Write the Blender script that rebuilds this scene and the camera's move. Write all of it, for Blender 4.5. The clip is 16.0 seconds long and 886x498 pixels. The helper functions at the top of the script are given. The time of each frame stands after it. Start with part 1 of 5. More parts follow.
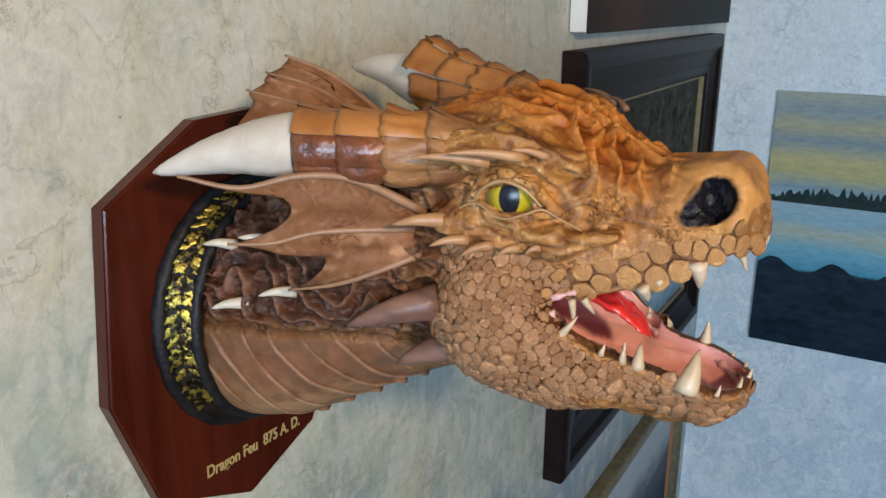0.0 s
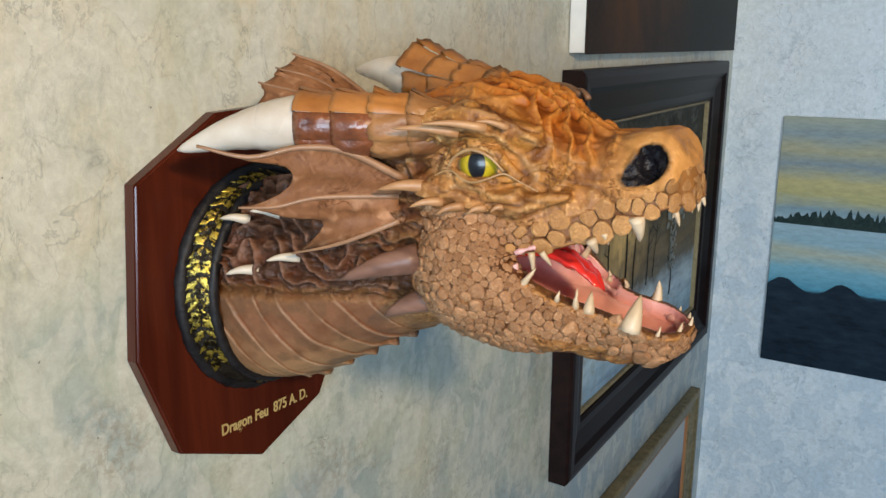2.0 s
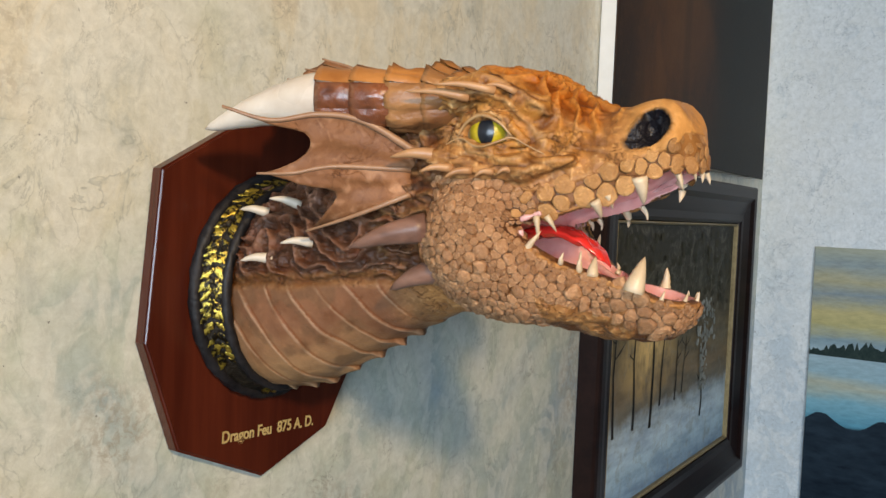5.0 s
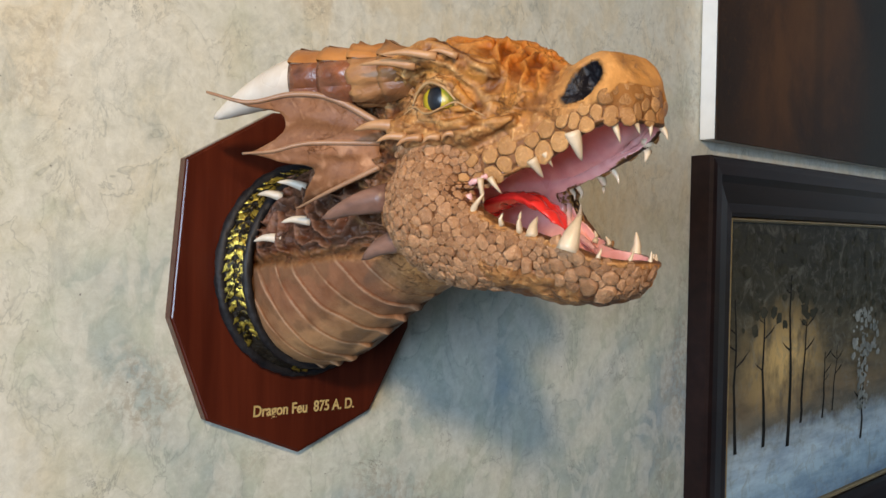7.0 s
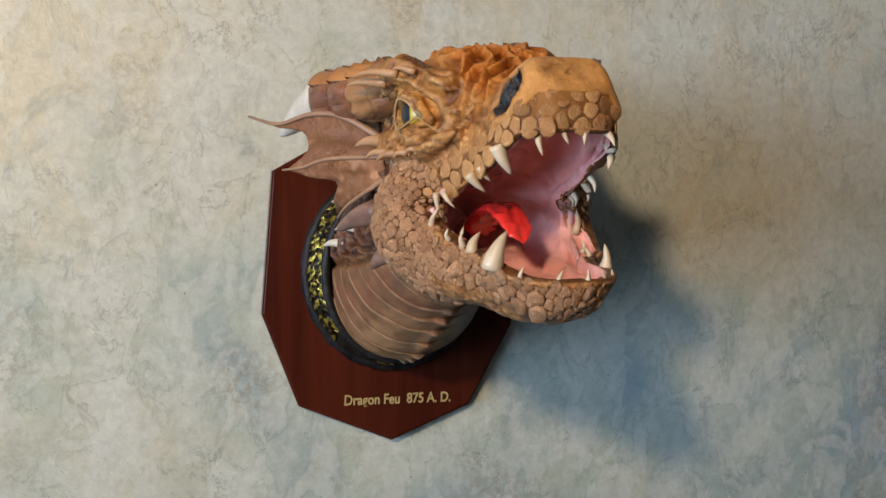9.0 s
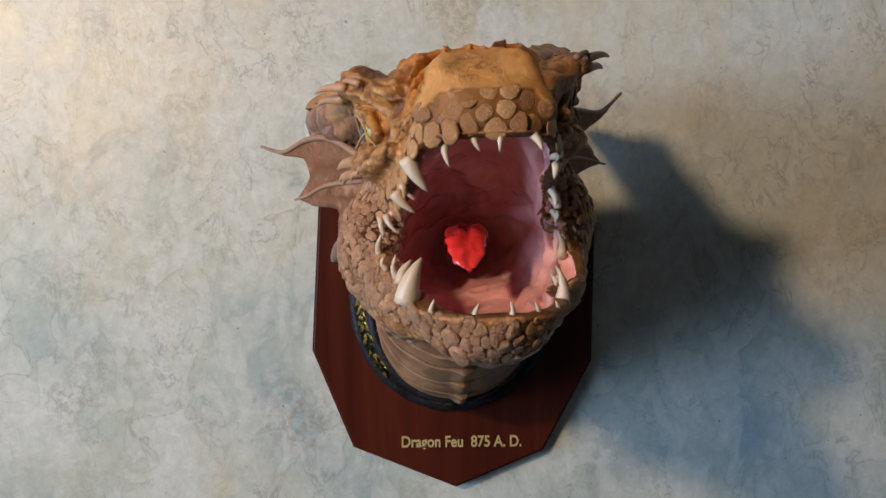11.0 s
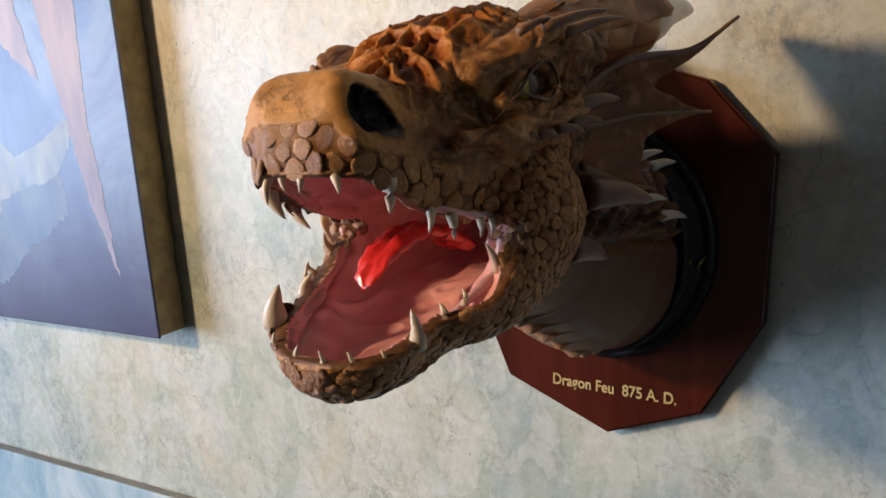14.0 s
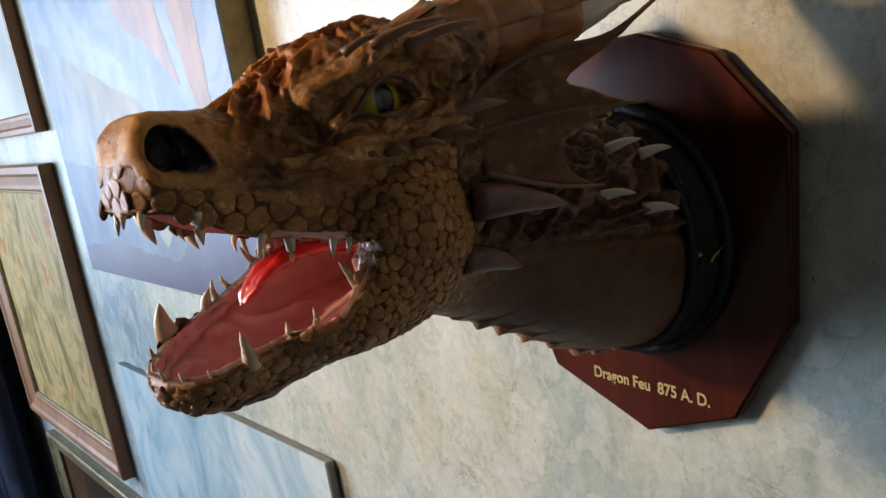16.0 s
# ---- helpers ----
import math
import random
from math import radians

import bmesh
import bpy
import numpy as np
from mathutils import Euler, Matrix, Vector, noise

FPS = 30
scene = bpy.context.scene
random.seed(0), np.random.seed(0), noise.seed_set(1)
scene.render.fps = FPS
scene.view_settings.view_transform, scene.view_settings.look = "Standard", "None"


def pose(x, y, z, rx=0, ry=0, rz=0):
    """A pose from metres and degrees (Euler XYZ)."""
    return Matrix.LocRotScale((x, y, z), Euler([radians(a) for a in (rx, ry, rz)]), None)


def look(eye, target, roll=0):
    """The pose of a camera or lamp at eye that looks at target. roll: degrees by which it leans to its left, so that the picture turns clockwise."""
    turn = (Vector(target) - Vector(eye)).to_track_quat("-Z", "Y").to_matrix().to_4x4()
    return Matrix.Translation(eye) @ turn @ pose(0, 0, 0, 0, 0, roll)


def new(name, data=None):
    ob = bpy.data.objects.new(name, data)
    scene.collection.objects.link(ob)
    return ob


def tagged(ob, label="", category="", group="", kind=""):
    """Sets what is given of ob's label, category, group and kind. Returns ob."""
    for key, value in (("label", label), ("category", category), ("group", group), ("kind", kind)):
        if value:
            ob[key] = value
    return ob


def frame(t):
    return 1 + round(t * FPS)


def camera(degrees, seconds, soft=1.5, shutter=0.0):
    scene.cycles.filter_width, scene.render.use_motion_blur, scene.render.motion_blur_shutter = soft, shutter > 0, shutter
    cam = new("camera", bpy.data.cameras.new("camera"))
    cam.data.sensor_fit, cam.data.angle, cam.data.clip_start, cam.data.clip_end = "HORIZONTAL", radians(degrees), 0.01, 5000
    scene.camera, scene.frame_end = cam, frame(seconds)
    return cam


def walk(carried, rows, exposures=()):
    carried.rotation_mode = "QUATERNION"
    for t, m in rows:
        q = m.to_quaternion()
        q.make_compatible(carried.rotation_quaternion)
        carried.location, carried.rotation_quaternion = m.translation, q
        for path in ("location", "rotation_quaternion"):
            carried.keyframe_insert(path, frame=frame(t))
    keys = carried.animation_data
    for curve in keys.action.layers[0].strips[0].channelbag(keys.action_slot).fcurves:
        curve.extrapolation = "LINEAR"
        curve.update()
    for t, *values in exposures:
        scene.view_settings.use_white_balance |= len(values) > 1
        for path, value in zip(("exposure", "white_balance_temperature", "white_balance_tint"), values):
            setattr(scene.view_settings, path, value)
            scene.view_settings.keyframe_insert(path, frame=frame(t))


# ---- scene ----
cam = camera(56.5, 16.0)
METRES, EYE, TILT, LEAN, TURN = 1.575, 1.7625, 0.0, 0.0, 29.9
ROWS = [
    (0.0, 0.0, 0.0, 0.0, 0.11, -16.69, -0.37),
    (0.5, 0.0109, -0.0059, 0.0059, 0.81, -16.95, 0.73),
    (1.0, 0.0246, -0.0204, 0.0044, 1.64, -16.8, 1.56),
    (1.5, 0.0279, -0.0432, -0.0022, 1.9, -15.17, 1.06),
    (2.0, 0.0226, -0.0587, -0.0186, 2.04, -14.0, -0.06),
    (2.5, 0.0226, -0.0685, -0.0287, 2.67, -12.67, -0.05),
    (3.0, 0.0239, -0.0722, -0.0351, 3.04, -11.96, -0.14),
    (3.5, 0.023, -0.0703, -0.0634, 3.62, -8.68, -1.34),
    (4.0, 0.0178, -0.067, -0.0793, 2.65, -5.05, -2.69),
    (6.5, 0.1174, -0.0847, -0.1344, 14.17, -0.46, -1.26),
    (7.0, 0.1524, -0.0588, -0.1331, 18.83, -1.01, -1.04),
    (7.5, 0.1793, -0.0346, -0.1318, 22.8, -0.86, -0.19),
    (8.0, 0.2208, -0.0224, -0.1254, 28.47, -1.28, -0.3),
    (8.5, 0.2695, -0.009, -0.1149, 35.02, -2.19, 0.08),
    (9.0, 0.2938, 0.0184, -0.1124, 41.11, -3.17, 0.35),
    (11.5, 0.3342, 0.1732, -0.1177, 61.34, -3.11, 2.26),
    (12.0, 0.3291, 0.2143, -0.0994, 66.3, -7.61, 1.39),
    (12.5, 0.3419, 0.2653, -0.0756, 75.3, -8.49, 1.85),
    (13.0, 0.353, 0.2898, -0.0662, 80.28, -9.62, 2.23),
    (13.5, 0.3675, 0.3148, -0.0631, 85.56, -10.69, 2.76),
    (14.0, 0.3676, 0.3492, -0.0603, 90.96, -11.41, 4.14),
    (14.5, 0.371, 0.3853, -0.0541, 96.14, -11.37, 4.73),
    (15.0, 0.3663, 0.4332, -0.0528, 101.07, -11.04, 6.9),
    (15.5, 0.3453, 0.4651, -0.0526, 104.53, -11.88, 8.54),
    (16.0, 0.3371, 0.4928, -0.0544, 109.04, -12.65, 9.27),
]
walk(cam, [(t, pose(0.5028, -0.4988, EYE, TILT, LEAN, TURN) @ pose(METRES * x, METRES * y, METRES * z, 90 + pitch, roll, yaw)) for t, x, y, z, yaw, pitch, roll in ROWS],
     [(0.0, -0.34, 6050, 12), (1.5, -0.23, 6330, 11), (3.5, -0.14, 7000, 13), (4.2, -0.14, 7050, 14), (7.0, -0.15, 6450, 15), (9.0, -0.38, 6050, 14), (11.5, -0.52, 5750, 19), (12.5, -0.44, 5850, 20), (14.5, -0.12, 6330, 20), (16.0, -0.18, 6520, 17)])

# ---- world and lights ----
world = bpy.data.worlds.new("sky")
scene.world = world
world.use_nodes = True
wn = world.node_tree.nodes
sky = wn.new("ShaderNodeTexSky")
sky.sky_type, sky.sun_disc, sky.sun_elevation, sky.sun_rotation = "NISHITA", False, radians(35), radians(120)
wn["Background"].inputs["Strength"].default_value = 0.06
world.node_tree.links.new(sky.outputs["Color"], wn["Background"].inputs["Color"])


def area_lamp(name, eye, target, w, h, power, colour, spread=180):
    data = bpy.data.lights.new(name, "AREA")
    data.shape, data.size, data.size_y = "RECTANGLE", w, h
    data.energy, data.color, data.spread = power, colour, radians(spread)
    ob = new(name, data)
    ob.matrix_world = look(eye, target)
    return ob


# daylight in the wide window of the end wall, and the warm bulb of the ceiling lamp
area_lamp("window_daylight", (2.15, -3.56, 1.68), (2.15, 0, 1.68), 2.5, 1.2, 230, (0.60, 0.80, 1.0))
bulb_data = bpy.data.lights.new("bulb", "SPOT")
bulb_data.energy, bulb_data.color, bulb_data.shadow_soft_size = 158, (1.0, 0.725, 0.40), 0.09
bulb_data.spot_size, bulb_data.spot_blend = radians(88), 1.0
new("bulb", bulb_data).matrix_world = look((1.7, -1.17, 2.33), (0, -0.16, 1.80))

# ---- materials ----


def material(name, rough=0.6, metal=0.0, coat=0.0, spec=0.5):
    m = bpy.data.materials.new(name)
    m.use_nodes = True
    b = m.node_tree.nodes["Principled BSDF"]
    b.inputs["Roughness"].default_value, b.inputs["Metallic"].default_value = rough, metal
    b.inputs["Coat Weight"].default_value, b.inputs["Specular IOR Level"].default_value = coat, spec
    return m, m.node_tree.nodes, m.node_tree.links, b


def node(nodes, kind, **values):
    n = nodes.new(kind)
    for key, value in values.items():
        n.inputs[key.replace("_", " ")].default_value = value
    return n


def coords(nodes, links, scale=(1, 1, 1), kind="Object", rot=(0, 0, 0)):
    tc, mp = nodes.new("ShaderNodeTexCoord"), nodes.new("ShaderNodeMapping")
    mp.inputs["Scale"].default_value = scale
    mp.inputs["Rotation"].default_value = rot
    links.new(tc.outputs[kind], mp.inputs["Vector"])
    return mp.outputs["Vector"]


def noise_tex(nodes, links, vec, scale, detail=4.0, rough=0.55, distort=0.0):
    n = node(nodes, "ShaderNodeTexNoise", Scale=scale, Detail=detail, Roughness=rough, Distortion=distort)
    links.new(vec, n.inputs["Vector"])
    return n.outputs["Fac"]


def ramp(nodes, links, fac, stops):
    r = nodes.new("ShaderNodeValToRGB")
    e = r.color_ramp.elements
    while len(e) < len(stops):
        e.new(0.5)
    for i, (p, c) in enumerate(stops):
        e[i].position, e[i].color = p, (*c, 1) if len(c) == 3 else c
    links.new(fac, r.inputs["Fac"])
    return r.outputs["Color"]


def mix(nodes, links, fac, a, b, blend="MIX"):
    m = nodes.new("ShaderNodeMix")
    m.data_type, m.blend_type = "RGBA", blend
    for key, v in ((0, fac), (6, a), (7, b)):
        if isinstance(v, (int, float)):
            m.inputs[key].default_value = v
        elif isinstance(v, tuple):
            m.inputs[key].default_value = (*v, 1)
        else:
            links.new(v, m.inputs[key])
    return m.outputs[2]


def bump(nodes, links, b, height, strength, distance):
    n = nodes.new("ShaderNodeBump")
    n.inputs["Strength"].default_value, n.inputs["Distance"].default_value = strength, distance
    links.new(height, n.inputs["Height"])
    links.new(n.outputs["Normal"], b.inputs["Normal"])


def mottled(name, c1, c2, scale=60.0, rough=0.6, metal=0.0, coat=0.0, relief=0.3, dist=0.001, stretch=(1, 1, 1), mid=0.5, spec=0.5):
    m, n, l, b = material(name, rough, metal, coat, spec)
    v = coords(n, l, stretch)
    fine, wide = noise_tex(n, l, v, scale, 5), noise_tex(n, l, v, scale * 0.17, 3)
    f = mix(n, l, 0.45, fine, wide)
    l.new(ramp(n, l, f, [(mid - 0.16, c1), (mid + 0.16, c2)]), b.inputs["Base Color"])
    l.new(ramp(n, l, wide, [(0.3, (max(rough - 0.1, 0.02),) * 3), (0.7, (min(rough + 0.12, 1),) * 3)]), b.inputs["Roughness"])
    bump(n, l, b, fine, relief, dist)
    return m


def wall_material(name="faux_marble_plaster", cream=(0.62, 0.575, 0.45), sage=(0.46, 0.505, 0.425), blue=(0.27, 0.355, 0.41), pale=(0.63, 0.635, 0.57), sponge=(0.30, 0.25, 0.18), mark=(0.34, 0.37, 0.34), dark=(0.15, 0.16, 0.14)):
    """Faux-marble paint: cream, sage and blue patches knifed over one another, with broken dark brush marks."""
    m, n, l, b = material(name, 0.5)
    v = coords(n, l)
    tilt = coords(n, l, (1, 1.25, 0.85), rot=(0.7, 0, 0))
    low = n.new("ShaderNodeSeparateXYZ")
    l.new(v, low.inputs["Vector"])
    # height term puts the cooler, dimmer low light into the paint: bluer downwards
    big = calc(n, l, "ADD", noise_tex(n, l, v, 2.3, 4, 0.6, 0.4), calc(n, l, "MULTIPLY_ADD", low.outputs["Z"], -0.36, 0.50))
    mid = noise_tex(n, l, tilt, 6, 8, 0.68, 0.5)
    knife = noise_tex(n, l, tilt, 11, 9, 0.72, 0.9)
    fine = noise_tex(n, l, v, 75, 6, 0.75, 0.4)
    blob = noise_tex(n, l, tilt, 19, 4, 0.58, 0.6)
    col = ramp(n, l, big, [(0.40, cream), (0.53, sage), (0.68, blue)])
    cover = mix(n, l, 1.0, ramp(n, l, mid, [(0.46, (0, 0, 0)), (0.54, (0.55,) * 3), (0.64, (0.85,) * 3)]), ramp(n, l, big, [(0.46, (1, 1, 1)), (0.66, (0.45,) * 3)]), "MULTIPLY")
    col = mix(n, l, cover, col, pale)
    col = mix(n, l, ramp(n, l, knife, [(0.54, (0, 0, 0)), (0.66, (0.55,) * 3)]), col, mark)
    # pale dabs of the sponge, with a thin grey edge where the paint dried
    col = mix(n, l, ramp(n, l, blob, [(0.50, (0, 0, 0)), (0.54, (0.40,) * 3), (0.66, (0.55,) * 3)]), col, pale)
    edge = ramp(n, l, blob, [(0.470, (0, 0, 0)), (0.492, (0.50,) * 3), (0.500, (0, 0, 0))])
    edge = mix(n, l, 1.0, edge, ramp(n, l, noise_tex(n, l, v, 8, 4, 0.65), [(0.42, (0, 0, 0)), (0.58, (1.0,) * 3)]), "MULTIPLY")
    col = mix(n, l, edge, col, tuple(c * 0.72 for c in mark))
    # thin broken brush marks where the knife dragged
    vein = noise_tex(n, l, tilt, 9, 9, 0.70, 0.5)
    lines = ramp(n, l, vein, [(0.490, (0, 0, 0)), (0.4975, (1, 1, 1)), (0.5025, (1, 1, 1)), (0.510, (0, 0, 0))])
    where = ramp(n, l, noise_tex(n, l, v, 6, 4, 0.65), [(0.51, (0, 0, 0)), (0.62, (0.55,) * 3)])
    col = mix(n, l, mix(n, l, 1.0, lines, where, "MULTIPLY"), col, dark)
    # stippled brown and grey stains in a few places
    stain = mix(n, l, 1.0, ramp(n, l, noise_tex(n, l, v, 4.6, 3, 0.6), [(0.56, (0, 0, 0)), (0.66, (0.50,) * 3)]), ramp(n, l, noise_tex(n, l, v, 110, 5, 0.75, 0.5), [(0.46, (0, 0, 0)), (0.56, (1, 1, 1))]), "MULTIPLY")
    col = mix(n, l, stain, col, sponge)
    col = mix(n, l, 1.0, col, ramp(n, l, fine, [(0.3, (0.84, 0.84, 0.82)), (0.65, (1.08,) * 3)]), "MULTIPLY")
    speck = noise_tex(n, l, v, 120, 2)
    col = mix(n, l, ramp(n, l, speck, [(0.735, (0, 0, 0)), (0.76, (0.7,) * 3)]), col, (0.10, 0.09, 0.08))
    l.new(col, b.inputs["Base Color"])
    l.new(ramp(n, l, mid, [(0.3, (0.28,) * 3), (0.7, (0.50,) * 3)]), b.inputs["Roughness"])
    bump(n, l, b, mix(n, l, 0.5, knife, fine), 0.3, 0.003)
    return m


def wood_material(name, dark, light, rough=0.25, coat=0.4, axis=2, grain=24, spec=0.5):
    m, n, l, b = material(name, rough, coat=coat, spec=spec)
    st = [1, 1, 1]
    st[axis] = 0.07
    v = coords(n, l, tuple(st))
    f = noise_tex(n, l, v, grain * 4, 6, 0.6, 0.3)
    w = noise_tex(n, l, v, grain * 0.6, 3, 0.5, 0.8)
    l.new(ramp(n, l, mix(n, l, 0.5, f, w), [(0.35, dark), (0.65, light)]), b.inputs["Base Color"])
    bump(n, l, b, f, 0.12, 0.0006)
    return m


def ridged(n, l, vec, scale, detail=5.0):
    t = node(n, "ShaderNodeTexNoise", Scale=scale, Detail=detail, Roughness=0.55, Distortion=0.6)
    t.noise_type = "RIDGED_MULTIFRACTAL"
    l.new(vec, t.inputs["Vector"])
    return calc(n, l, "MULTIPLY", t.outputs["Fac"], 0.5)


def calc(n, l, op, a, b=0.0, c=None):
    m = n.new("ShaderNodeMath")
    m.operation = op
    for i, v in enumerate((a, b) if c is None else (a, b, c)):
        if isinstance(v, (int, float)):
            m.inputs[i].default_value = v
        else:
            l.new(v, m.inputs[i])
    return m.outputs[0]


def attribute_skin(name, rough, relief, scale, spec=0.5):
    """Painted leather: the hand-painted zones and a shaded belly side come from the mesh, creases and grain from noise.
    """
    m, n, l, b = material(name, rough, spec=spec)
    a = n.new("ShaderNodeVertexColor")
    a.layer_name = "paint"
    v = coords(n, l)
    fine, wide = noise_tex(n, l, v, scale, 6, 0.65, 0.5), noise_tex(n, l, v, scale * 0.16, 4, 0.6, 0.4)
    fold = ridged(n, l, v, scale * 0.8)
    grainy = a.outputs["Alpha"]
    col = mix(n, l, 1.0, a.outputs["Color"], ramp(n, l, wide, [(0.3, (0.78, 0.71, 0.64)), (0.5, (1, 1, 1)), (0.70, (1.25, 1.23, 1.18))]), "MULTIPLY")
    col = mix(n, l, grainy, col, ramp(n, l, fine, [(0.3, (0.78, 0.72, 0.66)), (0.55, (1.1,) * 3)]), "MULTIPLY")
    col = mix(n, l, grainy, col, ramp(n, l, fold, [(0.04, (0.66, 0.57, 0.48)), (0.20, (1, 1, 1)), (0.6, (1.15, 1.12, 1.06))]), "MULTIPLY")
    # fine dark creases where the leather buckled
    warp = coords(n, l, (1, 1.3, 1.6))
    crack = noise_tex(n, l, warp, scale * 0.30, 7, 0.62, 0.7)
    thin = ramp(n, l, crack, [(0.478, (0, 0, 0)), (0.496, (1, 1, 1)), (0.504, (1, 1, 1)), (0.522, (0, 0, 0))])
    thin = mix(n, l, 1.0, thin, ramp(n, l, noise_tex(n, l, v, scale * 0.11, 3), [(0.46, (0, 0, 0)), (0.58, (0.75,) * 3)]), "MULTIPLY")
    thin = mix(n, l, 1.0, thin, grainy, "MULTIPLY")
    col = mix(n, l, thin, col, mix(n, l, 1.0, col, (0.22, 0.15, 0.10), "MULTIPLY"))
    l.new(col, b.inputs["Base Color"])
    l.new(calc(n, l, "MULTIPLY_ADD", grainy, spec * 0.75, spec * 0.25), b.inputs["Specular IOR Level"])
    l.new(ramp(n, l, wide, [(0.3, (rough - 0.12,) * 3), (0.7, (rough + 0.15,) * 3)]), b.inputs["Roughness"])
    bump(n, l, b, calc(n, l, "SUBTRACT", calc(n, l, "MULTIPLY", mix(n, l, 0.5, fine, fold), grainy), calc(n, l, "MULTIPLY", thin, 0.5)), relief, 0.0020)
    return m


def scale_material(name, grain):
    """Leathery painted scales: each takes its own tint, with crumpled relief; grain is in the object's own units."""
    m, n, l, b = material(name, 0.40, spec=0.42)
    info = n.new("ShaderNodeObjectInfo")
    geo = n.new("ShaderNodeNewGeometry")
    v = coords(n, l, kind="Object")
    fine, wide, fold = noise_tex(n, l, v, grain * 3, 6, 0.7), noise_tex(n, l, v, grain * 0.6, 4, 0.6, 0.5), ridged(n, l, v, grain)
    own = calc(n, l, "FRACT", calc(n, l, "ADD", info.outputs["Random"], geo.outputs["Random Per Island"]))
    tint = ramp(n, l, own, [(0.0, (0.74, 0.68, 0.62)), (0.5, (0.99, 0.96, 0.93)), (1.0, (1.18, 1.19, 1.18))])
    col = mix(n, l, 1.0, info.outputs["Color"], tint, "MULTIPLY")
    col = mix(n, l, 1.0, col, ramp(n, l, wide, [(0.32, (0.80, 0.74, 0.68)), (0.5, (1, 1, 1)), (0.68, (1.15,) * 3)]), "MULTIPLY")
    col = mix(n, l, 1.0, col, ramp(n, l, fold, [(0.03, (0.74, 0.67, 0.60)), (0.14, (1, 1, 1))]), "MULTIPLY")
    l.new(mix(n, l, 1.0, col, ramp(n, l, fine, [(0.3, (0.84, 0.81, 0.78)), (0.62, (1.08,) * 3)]), "MULTIPLY"), b.inputs["Base Color"])
    bump(n, l, b, mix(n, l, 0.6, fine, fold), 1.0, 0.0032)
    return m


def dark_joint_scale_material(name, grain, depth):
    """The same scales with dark umber in the joints between them, deepening the crevice shade."""
    m = scale_material(name, grain)
    n, l, b = m.node_tree.nodes, m.node_tree.links, m.node_tree.nodes["Principled BSDF"]
    sep = n.new("ShaderNodeSeparateXYZ")
    l.new(coords(n, l), sep.inputs["Vector"])
    # low rims turn umber: joint colour with crevice shade painted in
    deep = calc(n, l, "ADD", sep.outputs["Z"], calc(n, l, "MULTIPLY", noise_tex(n, l, coords(n, l), 4, 4, 0.65), 0.20))
    joint_dark = ramp(n, l, deep, [(0.0, (depth,) * 3), (0.26, (0, 0, 0))])
    l.new(mix(n, l, joint_dark, b.inputs["Base Color"].links[0].from_socket, (0.075, 0.03, 0.012)), b.inputs["Base Color"])
    return m


WALL = wall_material()
NORTH_WALL = wall_material("pale_blue_plaster", (0.84, 0.835, 0.80), (0.78, 0.805, 0.80), (0.62, 0.69, 0.73), (0.86, 0.865, 0.85), (0.66, 0.68, 0.67), (0.54, 0.59, 0.61), (0.34, 0.37, 0.38))
CEILING = wood_material("dark_timber", (0.03, 0.017, 0.010), (0.065, 0.038, 0.022), 0.5, 0.0, 1, 10)
UNSEEN_DARK = wood_material("unseen_dark_wood", (0.022, 0.012, 0.007), (0.045, 0.025, 0.014), 0.5, 0.0, 2, 10)
EAST_WOOD = wood_material("unseen_east_wood", (0.08, 0.055, 0.035), (0.18, 0.125, 0.08), 0.5, 0.0, 2, 10)
FLOOR = wood_material("floor_wood", (0.02, 0.012, 0.007), (0.045, 0.026, 0.015), 0.4, 0.1, 1, 10)
WHITE_PAINT = mottled("white_paint", (0.70, 0.69, 0.65), (0.78, 0.77, 0.73), 40, 0.45)
MAHOGANY = wood_material("mahogany", (0.036, 0.0062, 0.0032), (0.086, 0.0165, 0.0072), 0.24, 0.14, 2, 16, 0.32)
DARK_FRAME = wood_material("dark_frame_wood", (0.007, 0.0035, 0.0035), (0.019, 0.009, 0.0075), 0.42, 0.0, 1, 14, 0.16)
LIGHT_FRAME = wood_material("oak_frame_wood", (0.22, 0.09, 0.035), (0.42, 0.19, 0.08), 0.5, 0.0, 2, 14)
GILT = mottled("gilt", (0.20, 0.15, 0.07), (0.34, 0.27, 0.14), 90, 0.45, 0.3, 0.0, 0.3, 0.001)
OLD_GILT = mottled("old_gilt", (0.10, 0.075, 0.03), (0.28, 0.22, 0.11), 70, 0.45, 0.2, 0.0, 0.5, 0.002)
def brocade_material():
    m, n, l, b = material("gold_brocade", 0.3, 0.8)
    v = coords(n, l)
    worn = ramp(n, l, noise_tex(n, l, v, 130, 5, 0.7), [(0.46, (0, 0, 0)), (0.56, (1, 1, 1))])
    l.new(mix(n, l, worn, (0.015, 0.011, 0.006), mix(n, l, noise_tex(n, l, v, 300, 3), (0.24, 0.16, 0.015), (0.66, 0.50, 0.09))), b.inputs["Base Color"])
    bump(n, l, b, noise_tex(n, l, v, 420, 4), 0.7, 0.001)
    return m


